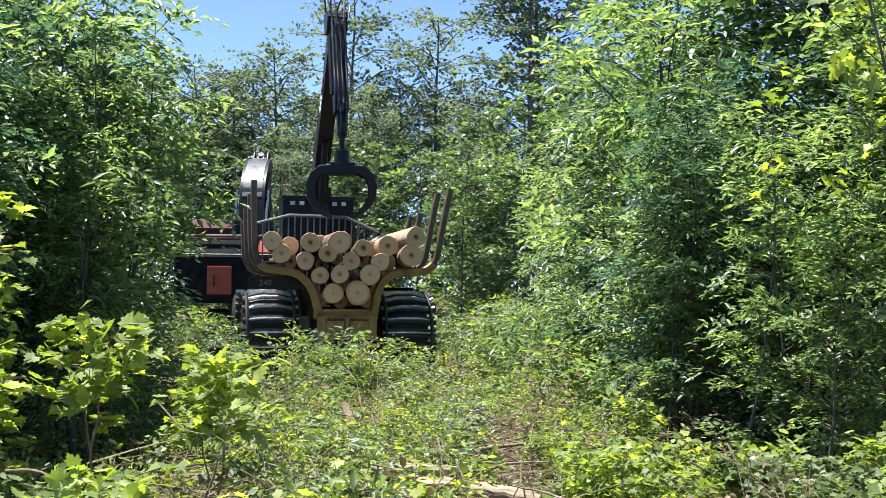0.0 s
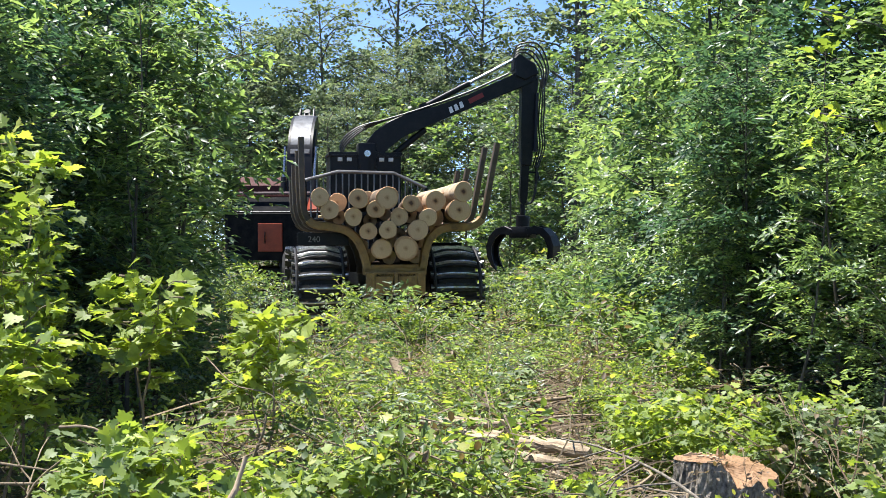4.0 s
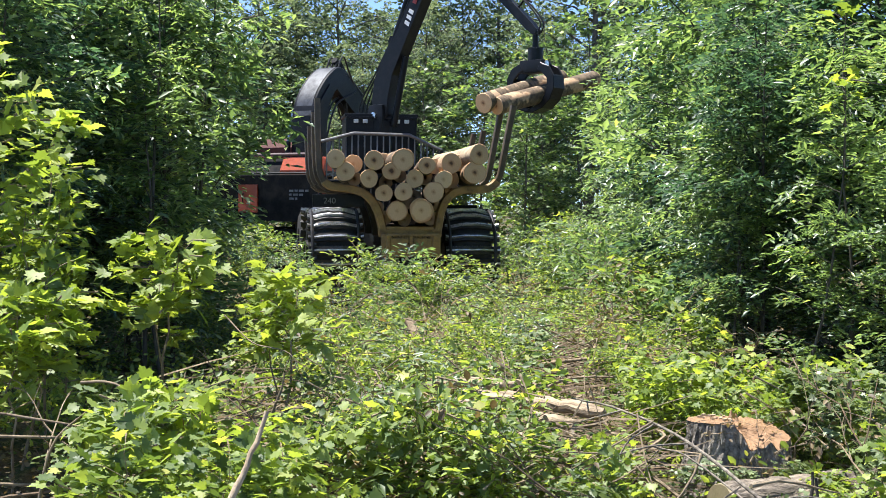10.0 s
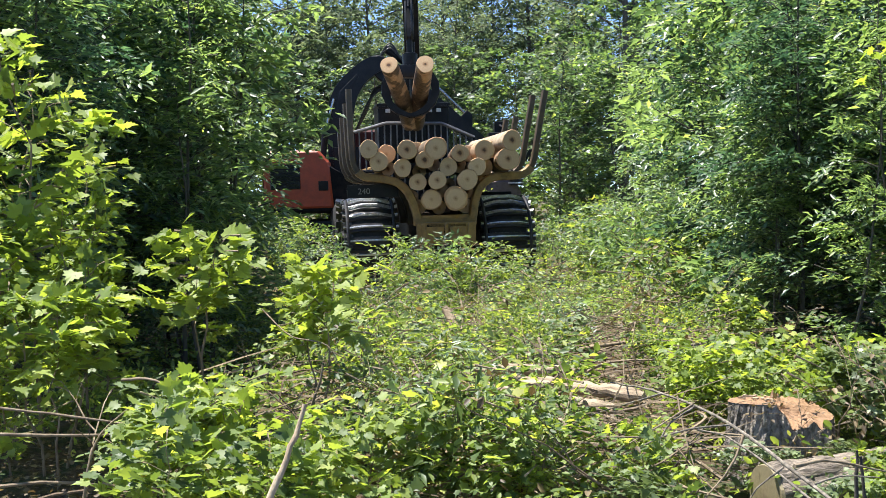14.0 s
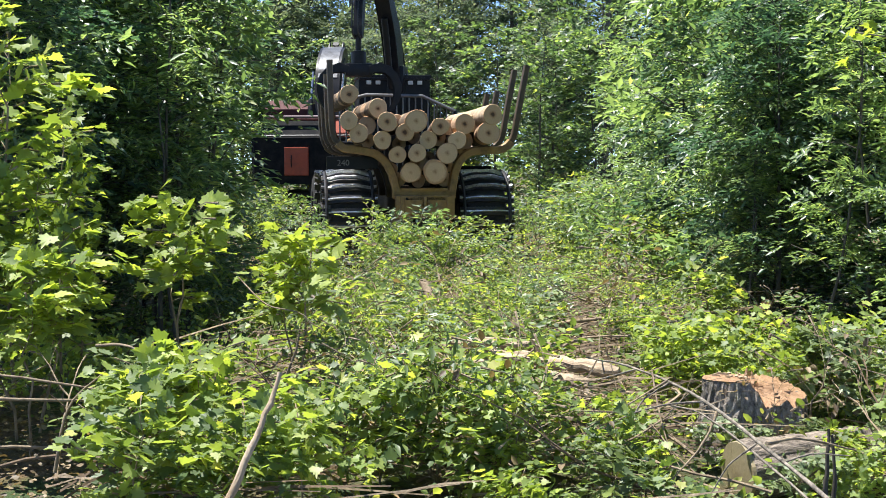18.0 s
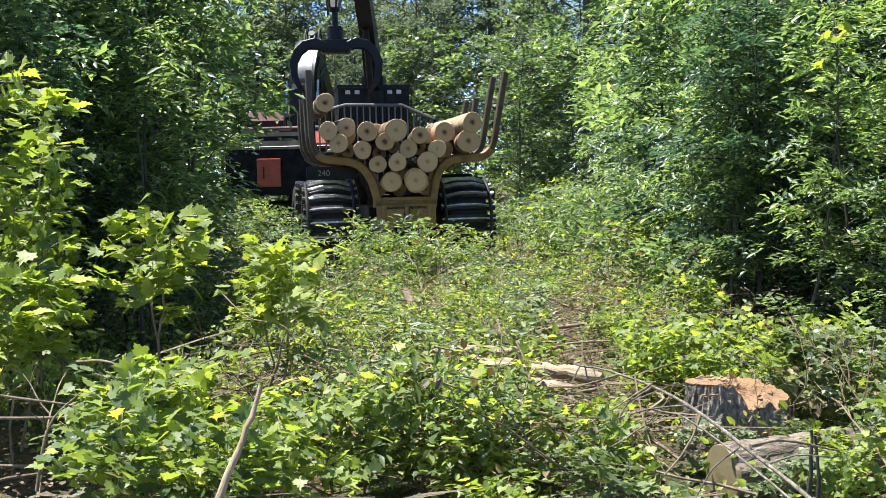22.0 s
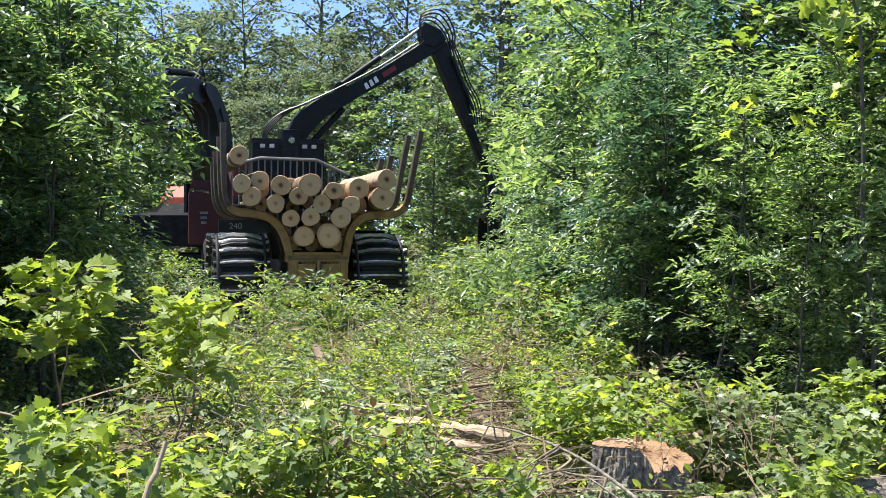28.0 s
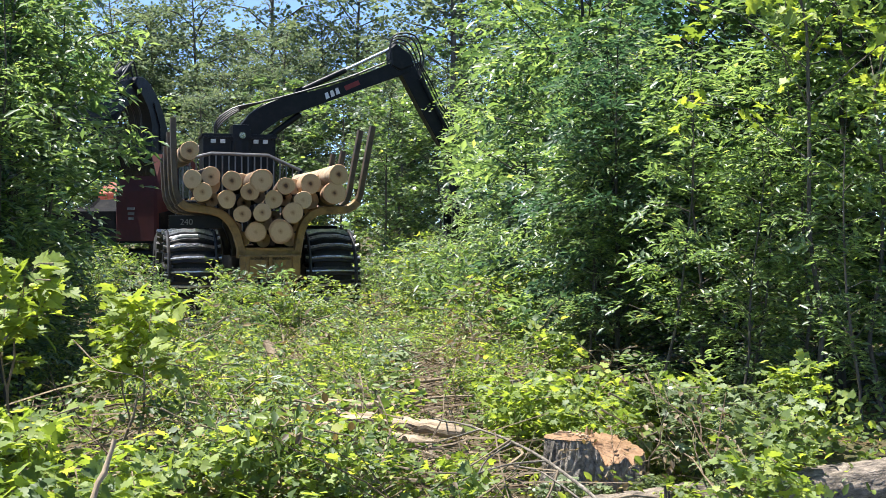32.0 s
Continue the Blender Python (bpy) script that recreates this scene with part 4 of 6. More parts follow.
for sgn in (-1, 1):
    roller = part("feed_roller", tube(B(), [(sgn * 0.36, 0.3, -0.98), (sgn * 0.36, 0.3, -0.52)], 0.15, 14), STEEL, head, smooth=True)
    for k in range(5):
        part("spike_ring", tube(B(), [(sgn * 0.36, 0.3, -0.94 + 0.09 * k), (sgn * 0.36, 0.3, -0.91 + 0.09 * k)], 0.18, 14), POLISHED, roller, smooth=True)
    part("delimb_knife", prism(B(), [(0.1, -0.4), (0.45, -0.35), (0.6, -0.1), (0.52, -0.1), (0.4, -0.28), (0.1, -0.3)], 0.08, pose(sgn * 0.25, 0.1, -0.1)), BLACK, head)
    part("hose", tube(B(), curve_points([(sgn * 0.12, 0.0, 0.35), (sgn * 0.4, 0.1, 0.2), (sgn * 0.42, 0.2, -0.3), (sgn * 0.3, 0.3, -0.6)], 4), 0.022, 6), HOSE, head, smooth=True)
part("saw_box", box(B(), 0.3, 0.6, 0.16, pose(0.3, 0.1, -1.45), 0.03), BLACK, head)

# ---- woods and brush ----
STORE = []


def template_tree(name, label, category, seed, **kw):
    ob = thing(name, pose(0, 0, 0), label, category)
    tree_parts(name, ob, seed, **kw)
    STORE.append(ob)
    return ob


def plant(templates, spots, seed, group, sink=0.05, tilt=4):
    """Copies of the templates at (x, y, height factor); the first use of each template is itself moved."""
    rng = random.Random(seed)
    for i, (x, y, s) in enumerate(spots):
        ob = templates[i % len(templates)]
        m = pose(x, y, height_at(x, y) - sink, rng.uniform(-tilt, tilt), rng.uniform(-tilt, tilt), rng.uniform(0, 360)) @ Matrix.Diagonal((s, s, s * rng.uniform(0.92, 1.1), 1))
        if ob in STORE:
            STORE.remove(ob)
            ob.matrix_basis = m
        else:
            ob = copy_thing(ob, m @ Matrix.Diagonal((*(1 / v for v in ob.scale), 1)))
        tagged(ob, group=group)


def clear_of_wood(spots):
    """Leaves the patch with the broken wood open."""
    return [p for p in spots if not (-0.35 < p[0] < 0.62 and 4.75 < p[1] < 6.2)]


def scatter(rng, n, x0, x1, y0, y1, s0, s1):
    return [(rng.uniform(x0, x1), rng.uniform(y0, y1), rng.uniform(s0, s1)) for _ in range(n)]


R = random.Random(11)
saplings = [template_tree("young_tree", "dense young hardwood tree in full leaf beside the trail", "tree", 20 + i, height=6.6, radius=1.25, twigs=430, per=9, size=s, layered=True, split=True, template=t, leaf=l, bark=BARK_DARK, low=0.03, trunk=0.045, limbs=34, length=0.5)
            for i, (t, l, s) in enumerate(((OVAL, LEAF_ASH, 0.14), (OVAL, LEAF_SHADED, 0.14), (LANCE, LEAF_CHERRY, 0.18), (LANCE, LEAF_SHADED, 0.18)))]
farther = [template_tree("young_tree", "dense young hardwood tree in full leaf farther along the trail", "tree", 30 + i, height=6.6, radius=1.25, twigs=620, per=10, size=0.088, layered=True, split=True, template=DIAMOND, leaf=l, bark=BARK_DARK, low=0.03, trunk=0.045, limbs=38, length=0.46)
           for i, l in enumerate((LEAF_ASH, LEAF_SHADED))]
plant(farther, [(3.1, 15.6, 0.89), (3.5, 17.8, 0.95), (4.4, 19.6, 1.05), (4.9, 16.2, 1.05), (7.6, 16.0, 1.1), (3.9, 13.6, 0.95), (3.6, 22.0, 0.9), (3.0, 13.4, 0.63), (-4.8, 17.5, 0.75), (-5.6, 20.5, 0.9), (-3.7, 15.4, 0.64)], 21, "young trees along the trail")
plant(saplings, [(2.75, 12.2, 0.87), (4.1, 11.2, 1.00), (2.45, 10.4, 0.76), (3.3, 9.5, 0.87), (3.0, 8.6, 0.5), (4.6, 8.9, 0.95), (3.4, 7.6, 0.6), (5.2, 7.1, 0.95), (5.4, 12.6, 1.05), (6.0, 9.7, 0.95), (4.2, 6.3, 0.79), (2.35, 9.4, 0.45), (3.6, 10.6, 0.89), (2.2, 11.5, 0.5), (3.9, 8.3, 0.6), (4.8, 10.4, 0.8), (3.6, 6.4, 0.5), (6.6, 12.8, 1.0), (5.9, 8.0, 0.8),
                 ], 1, "young trees along the trail")
# Mostly shade-coloured leaves here, to hold these masses dark.
plant([saplings[1], saplings[3], saplings[0]], [(-3.0, 9.3, 0.58), (-3.3, 10.6, 0.62), (-3.05, 8.2, 0.54), (-3.5, 9.6, 0.62), (-3.3, 12.4, 0.68), (-3.8, 11.2, 0.66), (-3.5, 7.4, 0.54), (-4.3, 9.0, 0.60), (-4.2, 13.4, 0.74), (-5.2, 12.0, 0.74), (-2.9, 7.1, 0.42), (-6.4, 15.0, 0.9), (-2.75, 8.0, 0.46), (-2.95, 10.9, 0.48), (-3.2, 6.5, 0.42), (-5.6, 9.6, 0.7), (-3.4, 14.2, 0.5), (-2.8, 8.7, 0.5), (-3.4, 10.2, 0.56), (2.0, 8.0, 0.38), (2.1, 8.5, 0.42), (2.05, 9.0, 0.4), (-2.75, 6.6, 0.42)], 1, "young trees along the trail")
light = [template_tree("sapling", "bright green maple sapling at the woodland edge", "tree", 40 + i, height=4.4, radius=1.0, twigs=380, per=7, size=0.11, layered=True, template=LOBED, leaf=LEAF_ASH, bark=BARK, low=0.05, trunk=0.035, limbs=22, split=True) for i in range(2)]
plant(light, [(1.5, 27.5, 1.1), (2.7, 27.0, 1.0), (0.5, 30.5, 1.2), (4.6, 23.6, 1.0), (-6.2, 24.5, 1.1), (-7.4, 28, 1.2), (-1.0, 33, 1.2), (-4.4, 33.5, 1.2), (-5.6, 21.5, 0.8), (3.4, 29.5, 1.3), (2.0, 32, 1.3), (3.7, 8.2, 0.85), (4.3, 7.3, 0.85)], 2, "maple saplings")

fringe = [template_tree("cherry_sapling", "light green sapling with narrow leaves at the trail's edge", "tree", 47 + i, height=4.2, radius=0.62, twigs=210, per=9, size=0.13, layered=True, template=LANCE, leaf=LEAF_CHERRY, bark=BARK, low=0.1, trunk=0.025, limbs=24, split=True) for i in range(2)]
plant(fringe, [(1.92, 17.4, 0.44), (-1.98, 8.1, 0.56), (-2.3, 9.5, 0.9), (-2.55, 6.4, 0.66), (-2.75, 6.9, 0.75), (-2.95, 6.6, 0.8), (1.98, 6.9, 0.44), (2.3, 7.2, 0.56), (2.4, 6.6, 0.42), (2.0, 8.9, 0.5), (2.3, 10.0, 0.66), (1.95, 9.9, 0.48), (1.78, 7.9, 0.38), (1.98, 8.2, 0.44), (2.12, 8.6, 0.5), (2.45, 18.6, 0.75), (-2.14, 9.0, 0.85), (-2.45, 10.2, 0.95), (-2.55, 11.2, 0.75), (-2.95, 12.2, 0.95), (-2.2, 8.5, 0.72), (-2.5, 9.6, 0.9), (2.2, 12.8, 0.75), (2.45, 14.6, 0.85), (2.7, 16.4, 0.9), (-2.9, 7.6, 0.72), (-3.15, 13.6, 0.8), (2.95, 7.1, 0.6), (3.4, 6.7, 0.72), (2.6, 6.4, 0.5), (2.7, 5.8, 0.38), (2.25, 6.3, 0.38)], 13, "light saplings along the trail")
near_maple = [template_tree("maple_tree", "maple branch in bright sun hanging beside the trail", "tree", 55, height=4.4, radius=1.15, twigs=85, per=6, size=0.10, template=MAPLE, leaf=LEAF_MAPLE, bark=BARK, low=0.38, trunk=0.02, limbs=20, clear=0.38, split=True)]
plant(near_maple, [(3.15, 6.4, 0.74), (2.55, 6.1, 0.78)], 12, "maples at the trail's edge")

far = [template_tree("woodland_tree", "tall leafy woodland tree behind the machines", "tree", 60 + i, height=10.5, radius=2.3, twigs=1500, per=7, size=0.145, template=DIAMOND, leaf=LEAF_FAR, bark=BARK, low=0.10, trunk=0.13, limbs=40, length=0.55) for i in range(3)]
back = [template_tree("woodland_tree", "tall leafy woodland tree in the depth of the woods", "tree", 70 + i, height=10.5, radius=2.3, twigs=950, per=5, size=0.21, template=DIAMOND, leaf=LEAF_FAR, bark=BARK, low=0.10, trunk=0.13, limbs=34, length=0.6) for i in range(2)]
far_spots, back_spots = [], []
for row, (y, n, tall_by) in enumerate(((33, 9, 0.52), (37, 11, 0.66), (41, 13, 0.74), (47, 15, 0.82), (54, 18, 0.9))):
    half = 13 + 0.12 * y
    for i in range(n):
        x = -half + 2 * half * (i + R.uniform(0.15, 0.85)) / n
        s = tall_by * (0.91 if -0.06 < x / y < 0.11 else 1.0)
        (far_spots if row < 3 else back_spots).append((x, y + R.uniform(-2, 2), s * R.uniform(0.85, 1.1)))
far_spots += [(-3.7, 38.5, 0.86), (-6.2, 38, 0.80), (-1.0, 43, 0.76), (2.6, 42, 0.72), (-8.5, 38, 0.80)]
plant(far, far_spots, 3, "woodland behind the machines", tilt=2)
plant(back, back_spots, 23, "woodland behind the machines", tilt=2)
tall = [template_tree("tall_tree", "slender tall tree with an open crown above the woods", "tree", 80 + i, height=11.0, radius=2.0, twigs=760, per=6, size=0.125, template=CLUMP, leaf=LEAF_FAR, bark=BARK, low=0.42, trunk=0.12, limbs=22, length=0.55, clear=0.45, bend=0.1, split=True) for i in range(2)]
plant(tall, [(1.3, 40.5, 1.0), (-1.75, 41, 1.02), (4.0, 37, 1.25), (4.7, 38, 1.2), (-12, 42, 1.05)], 4, "tall trees above the woods", tilt=1)

maple_leaf = mesh_from("leaf", MAPLE[0], MAPLE[1], LEAF_SINGLE)
maples = [template_tree("maple_shrub", "bright young maple with large lobed leaves in the slash", "shrub", 90 + i, height=0.95, radius=0.2, twigs=38, per=4, size=0.088, template=MAPLE, leaf=LEAF_MAPLE, bark=TWIG, low=0.62, trunk=0.010, limbs=12, length=0.1, bend=0.6, clear=0.6, pieces=maple_leaf) for i in range(3)]
low_maples = [template_tree("maple_seedling", "low bright maple seedling among cut branches", "shrub", 96 + i, height=0.9, radius=0.32, twigs=60, per=6, size=0.088, template=MAPLE, leaf=l, bark=TWIG, low=0.25, trunk=0.010, limbs=12, length=0.2, bend=0.6) for i, l in enumerate((LEAF_MAPLE, LEAF_WEED, LEAF_MAPLE, LEAF_MAPLE, LEAF_PALE))]
plant(maples, [(-1.26, 5.15, 0.86), (-0.72, 5.05, 0.84), (-1.2, 5.3, 0.78), (-0.77, 5.2, 0.7)], 5, "young maples in the slash", sink=0.02, tilt=6)
thicket = [template_tree("young_maple", "young maple with sunlit lobed leaves beside the slash", "shrub", 104 + i, height=1.5, radius=0.26, twigs=60, per=5, size=0.074, template=MAPLE, leaf=LEAF_MAPLE, bark=TWIG, low=0.12, trunk=0.010, limbs=18, length=0.13, bend=0.5, pieces=(maple_leaf, None)[i]) for i in range(2)]
plant(thicket, [(-1.72, 5.0, 0.7), (-1.98, 5.1, 1.12), (-2.3, 5.4, 1.15), (-2.5, 5.1, 0.85), (-1.9, 4.6, 0.5), (-2.2, 4.8, 0.7), (-2.75, 5.4, 1.0), (-1.78, 4.62, 0.66), (-1.98, 4.9, 0.74), (-1.66, 5.2, 0.66), (-1.88, 5.35, 0.85)], 15, "young maples beside the slash", sink=0.02, tilt=6)
plant(low_maples, [(-1.05, 3.7, 0.56), (-0.72, 3.5, 0.5), (0.98, 5.55, 0.56), (1.15, 5.8, 0.5),
               (1.88, 4.8, 0.46), (2.15, 5.2, 0.5), (0.50, 3.9, 0.36), (0.56, 4.2, 0.34), (1.28, 4.05, 0.3), (1.55, 4.35, 0.34), (0.5, 4.4, 0.3), (0.35, 4.7, 0.24), (-1.5, 3.3, 0.36), (0.85, 5.35, 0.5), (0.45, 7.6, 0.45), (1.5, 4.0, 0.5),
               (-0.95, 3.45, 0.58), (-0.84, 3.8, 0.6), (-0.62, 3.7, 0.52), (-1.12, 3.95, 0.55), (-0.5, 3.5, 0.45), (1.45, 4.9, 0.42), (1.78, 4.6, 0.46), (0.2, 3.5, 0.36), (0.42, 3.6, 0.4), (0.05, 3.8, 0.34), (0.6, 3.45, 0.36), (1.0, 3.6, 0.22), (0.25, 4.1, 0.36), (1.22, 4.38, 0.24), (1.36, 4.3, 0.26)], 5, "young maples in the slash", sink=0.02, tilt=10)
plant(low_maples[4:], [(1.07, 4.0, 0.29), (1.40, 4.78, 0.44), (1.50, 5.05, 0.46), (0.98, 4.42, 0.20), (0.86, 4.42, 0.24), (1.66, 4.5, 0.44)], 25, "young maples in the slash", sink=0.02, tilt=8)
plant(low_maples[:1] + low_maples[2:4], [(1.34, 4.95, 0.42), (1.30, 5.2, 0.4), (1.6, 5.2, 0.44), (1.1, 5.15, 0.36)], 26, "young maples in the slash", sink=0.02, tilt=8)
edge = [template_tree("young_maple", "young maple with bare lower stem beside the slash", "shrub", 108 + i, height=0.95, radius=0.22, twigs=46, per=4, size=0.088, template=MAPLE, leaf=LEAF_MAPLE, bark=TWIG, low=0.5, trunk=0.009, limbs=12, length=0.1, bend=0.6, clear=0.5) for i in range(2)]
plant(edge, [(-1.76, 4.72, 0.86), (-1.92, 4.85, 1.0), (-1.70, 4.5, 0.72)], 27, "young maples beside the slash", sink=0.02, tilt=6)
shrubs = [template_tree("shrub", "low leafy shrub growing through the slash", "shrub", 190 + i, height=0.95, radius=0.46, twigs=85, per=6, size=s, template=t, leaf=l, bark=TWIG, low=0.05, trunk=0.008, limbs=16, length=0.2, bend=0.6)
          for i, (t, l, s) in enumerate(((OVAL, LEAF_WEED, 0.072), (LANCE, LEAF_ASH, 0.105), (LANCE, LEAF_CHERRY, 0.1), (OVAL, LEAF_WEED, 0.08)))]
spots = scatter(R, 20, -2.8, -1.6, 9, 14.5, 0.4, 0.75) + scatter(R, 30, 1.3, 2.6, 10.5, 17.5, 0.7, 1.2) + scatter(R, 4, 1.2, 1.7, 8.5, 10.5, 0.35, 0.55) + scatter(R, 12, -1.3, -0.1, 7.5, 14.5, 0.35, 0.6) + scatter(R, 12, 0.2, 1.5, 10.5, 16, 0.35, 0.65)
spots += scatter(R, 8, -1.3, 0.5, 14.4, 16.2, 0.6, 0.8) + scatter(R, 14, 1.9, 3.2, 17, 24, 0.7, 1.2) + scatter(R, 10, -4.5, -2.9, 16, 23, 0.8, 1.2) + scatter(R, 6, -0.6, -0.1, 4.4, 6.2, 0.3, 0.45) + scatter(R, 16, -0.9, 1.4, 7.5, 12, 0.35, 0.6)
spots += scatter(R, 14, -0.5, 5.0, 25, 31, 1.0, 1.6) + scatter(R, 46, -15, 15, 33, 43, 1.6, 2.6) + scatter(R, 8, -9, -5, 24, 30, 1.0, 1.6)
spots += [(1.22, 16.5, 0.7), (1.38, 17.2, 0.8), (1.55, 18.4, 1.0), (1.15, 15.2, 0.65), (1.7, 17.8, 1.1), (1.65, 16.3, 1.0), (2.2, 20.4, 1.0), (2.9, 22.0, 1.1), (3.1, 20.3, 1.2), (1.1, 19.6, 0.9), (1.5, 20.8, 1.0), (0.9, 21.4, 0.9), (1.9, 22.6, 1.1), (1.3, 23.4, 1.0), (0.6, 24.5, 1.0), (2.2, 24.8, 1.2), (-1.15, 15.3, 0.9), (-0.78, 15.5, 1.0), (-0.38, 15.2, 0.95), (-0.6, 14.6, 0.8), (0.0, 15.4, 0.8), (-2.25, 15.5, 0.9), (-1.9, 14.4, 0.7), (0.05, 16.9, 0.9)]
plant(shrubs, spots, 6, "shrubs in the slash", sink=0.02, tilt=9)


weeds = [template_tree("weed_clump", "upright leafy weeds growing among the cut branches", "weeds", 290 + i, height=0.62, radius=0.22, twigs=70, per=6, size=sz, template=t, leaf=LEAF_WEED, bark=TWIG, low=0.05, trunk=0.006, limbs=10, length=0.14, bend=0.8) for i, (t, sz) in enumerate(((OVAL, 0.05), (LOBED, 0.06), (LANCE, 0.078)))]
plant(weeds, clear_of_wood(scatter(R, 22, -0.6, 0.3, 3.6, 6.4, 0.6, 0.9)) + scatter(R, 24, -1.4, 0.4, 6.4, 10.5, 0.5, 0.85) + scatter(R, 7, 0.8, 2.0, 6.8, 11, 0.5, 0.9) + scatter(random.Random(77), 10, 0.8, 1.6, 5.1, 6.2, 0.4, 0.65) + scatter(random.Random(78), 14, 0.0, 1.1, 6.3, 8.0, 0.4, 0.65), 7, "weeds in the slash", sink=0.02, tilt=10)


brush = [template_tree("cut_brush", "nearly bare cut brush with thin upright stems", "brush", 330 + i, height=0.75, radius=0.34, twigs=16, per=4, size=0.05, template=OVAL, leaf=l, bark=TWIG, low=0.12, trunk=0.0075, limbs=16, length=0.14, bend=1.2) for i, l in enumerate((LEAF_DRY, LEAF_WEED, LEAF_WEED))]
plant(brush, clear_of_wood(scatter(R, 16, -1.0, 0.5, 3.7, 6.5, 0.5, 0.85)) + scatter(R, 20, -1.0, 1.5, 6.5, 11, 0.6, 1.0) + scatter(R, 8, 0.6, 1.6, 3.9, 6.5, 0.4, 0.7), 17, "cut brush in the slash", sink=0.02, tilt=22)


def slash(name, mat, count, seed, thick, label):
    """Fine cut twigs and brash over the trail."""
    rng = random.Random(seed)
    verts, faces = [], []
    for i in range(count):
        x, y = (rng.uniform(-1.5, 2.0), 3.2 + 10.5 * rng.random() ** 1.3) if i % 2 else (rng.uniform(-0.3, 1.5), rng.uniform(4.2, 10))
        a, ln = rng.gauss(0.05, 0.95), rng.uniform(0.15, 0.8)
        if x > 0.7 and y < 7.2:
            continue
        p = Vector((x, y, height_at(x, y) + rng.uniform(0.02, 0.2)))
        d = Vector((math.cos(a), math.sin(a), rng.uniform(-0.3, 0.3)))
        side = Vector((-d.y, d.x, 0)).normalized()
        kink = side * rng.uniform(-0.06, 0.06) + Vector((0, 0, rng.uniform(-0.03, 0.05)))
        r = rng.uniform(0.003, thick)
        n0 = len(verts)
        for c, rr in ((p, r), (p + d * ln * 0.5 + kink, r * 0.8), (p + d * ln, r * 0.35)):
            up = Vector((0, 0, 1))
            verts += [c + rr * up, c - rr * 0.5 * up + rr * 0.87 * side, c - rr * 0.5 * up - rr * 0.87 * side]
        for k in (0, 3):
            for q in range(3):
                faces.append((n0 + k + q, n0 + k + (q + 1) % 3, n0 + k + 3 + (q + 1) % 3, n0 + k + 3 + q))
    ob = new(name, mesh_from(name, verts, faces, mat))
    tagged(ob, label, "slash", kind="stuff")


slash("slash", TWIG, 1300, 31, 0.006, "pale cut twigs and brash strewn over the trail")
slash("dead_twigs", BARK_LOG, 800, 32, 0.006, "dark brown dead twigs strewn over the trail")


def ground_cover():
    rng = np.random.default_rng(8)
    x = np.concatenate([rng.uniform(-3.2, 3.2, 4300), rng.uniform(-7, 7, 1800), rng.uniform(-2.4, 2.6, 1300)])
    y = np.concatenate([rng.uniform(2.2, 17, 4300), rng.uniform(-5, 26, 1800), rng.uniform(3, 6.8, 1300)])
    keep = (rng.random(len(x)) < 0.55) | (x < -0.1) | (x > 1.35) | (y < 5.2) | (y > 11)
    clump = np.sin(2.9 * x + 1.1 * y) + np.sin(3.7 * y - 2.3 * x + 1) + np.sin(6.1 * x + 4.3 * y + 2) * 0.7
    keep &= (clump > -0.5) | (rng.random(len(x)) < 0.18)
    keep &= ~((x < -1.05) & (x > -2.1) & (y > 3.8) & (y < 5.0)) | (rng.random(len(x)) < 0.12)
    keep &= ~((x > -0.35) & (x < 0.6) & (y > 4.75) & (y < 6.1)) | (rng.random(len(x)) < 0.3)
    x, y = x[keep], y[keep]
    n = len(x)
    z = np.array([height_at(a, b) for a, b in zip(x, y)])
    ways = unit(rng.normal(0, 0.5, (n, 3)) + (0, 0, 0.8))
    b, w, u, s = sprays(rng, np.stack([x, y, z], 1), ways, 7, 0.27, 0.045, mess=0.4)
    ob = new("ground_cover", leaves_mesh("ground_cover", OVAL, b, w, u, s, LEAF_WEED))
    tagged(ob, "low weeds and seedlings covering the trail", "weeds", kind="stuff")
    m = 11000
    x, y = np.append(rng.uniform(-3.5, 3.5, 9000), rng.uniform(-2.1, -0.9, 2000)), np.append(rng.uniform(-5, 17, 9000), rng.uniform(3.6, 4.9, 2000))
    z = np.array([height_at(a, b) for a, b in zip(x, y)]) + rng.uniform(0.01, 0.12, m)
    w = rng.normal(0, 1, (m, 3)) * (1, 1, 0.25)
    ob = new("leaf_litter", leaves_mesh("leaf_litter", CLUMP, np.stack([x, y, z], 1), w, rng.normal(0, 0.3, (m, 3)) + (0, 0, 1), rng.uniform(0.012, 0.034, m), LEAF_DRY))
    tagged(ob, "dry leaves, bark scraps and chips on the ground", "litter", kind="stuff")


ground_cover()


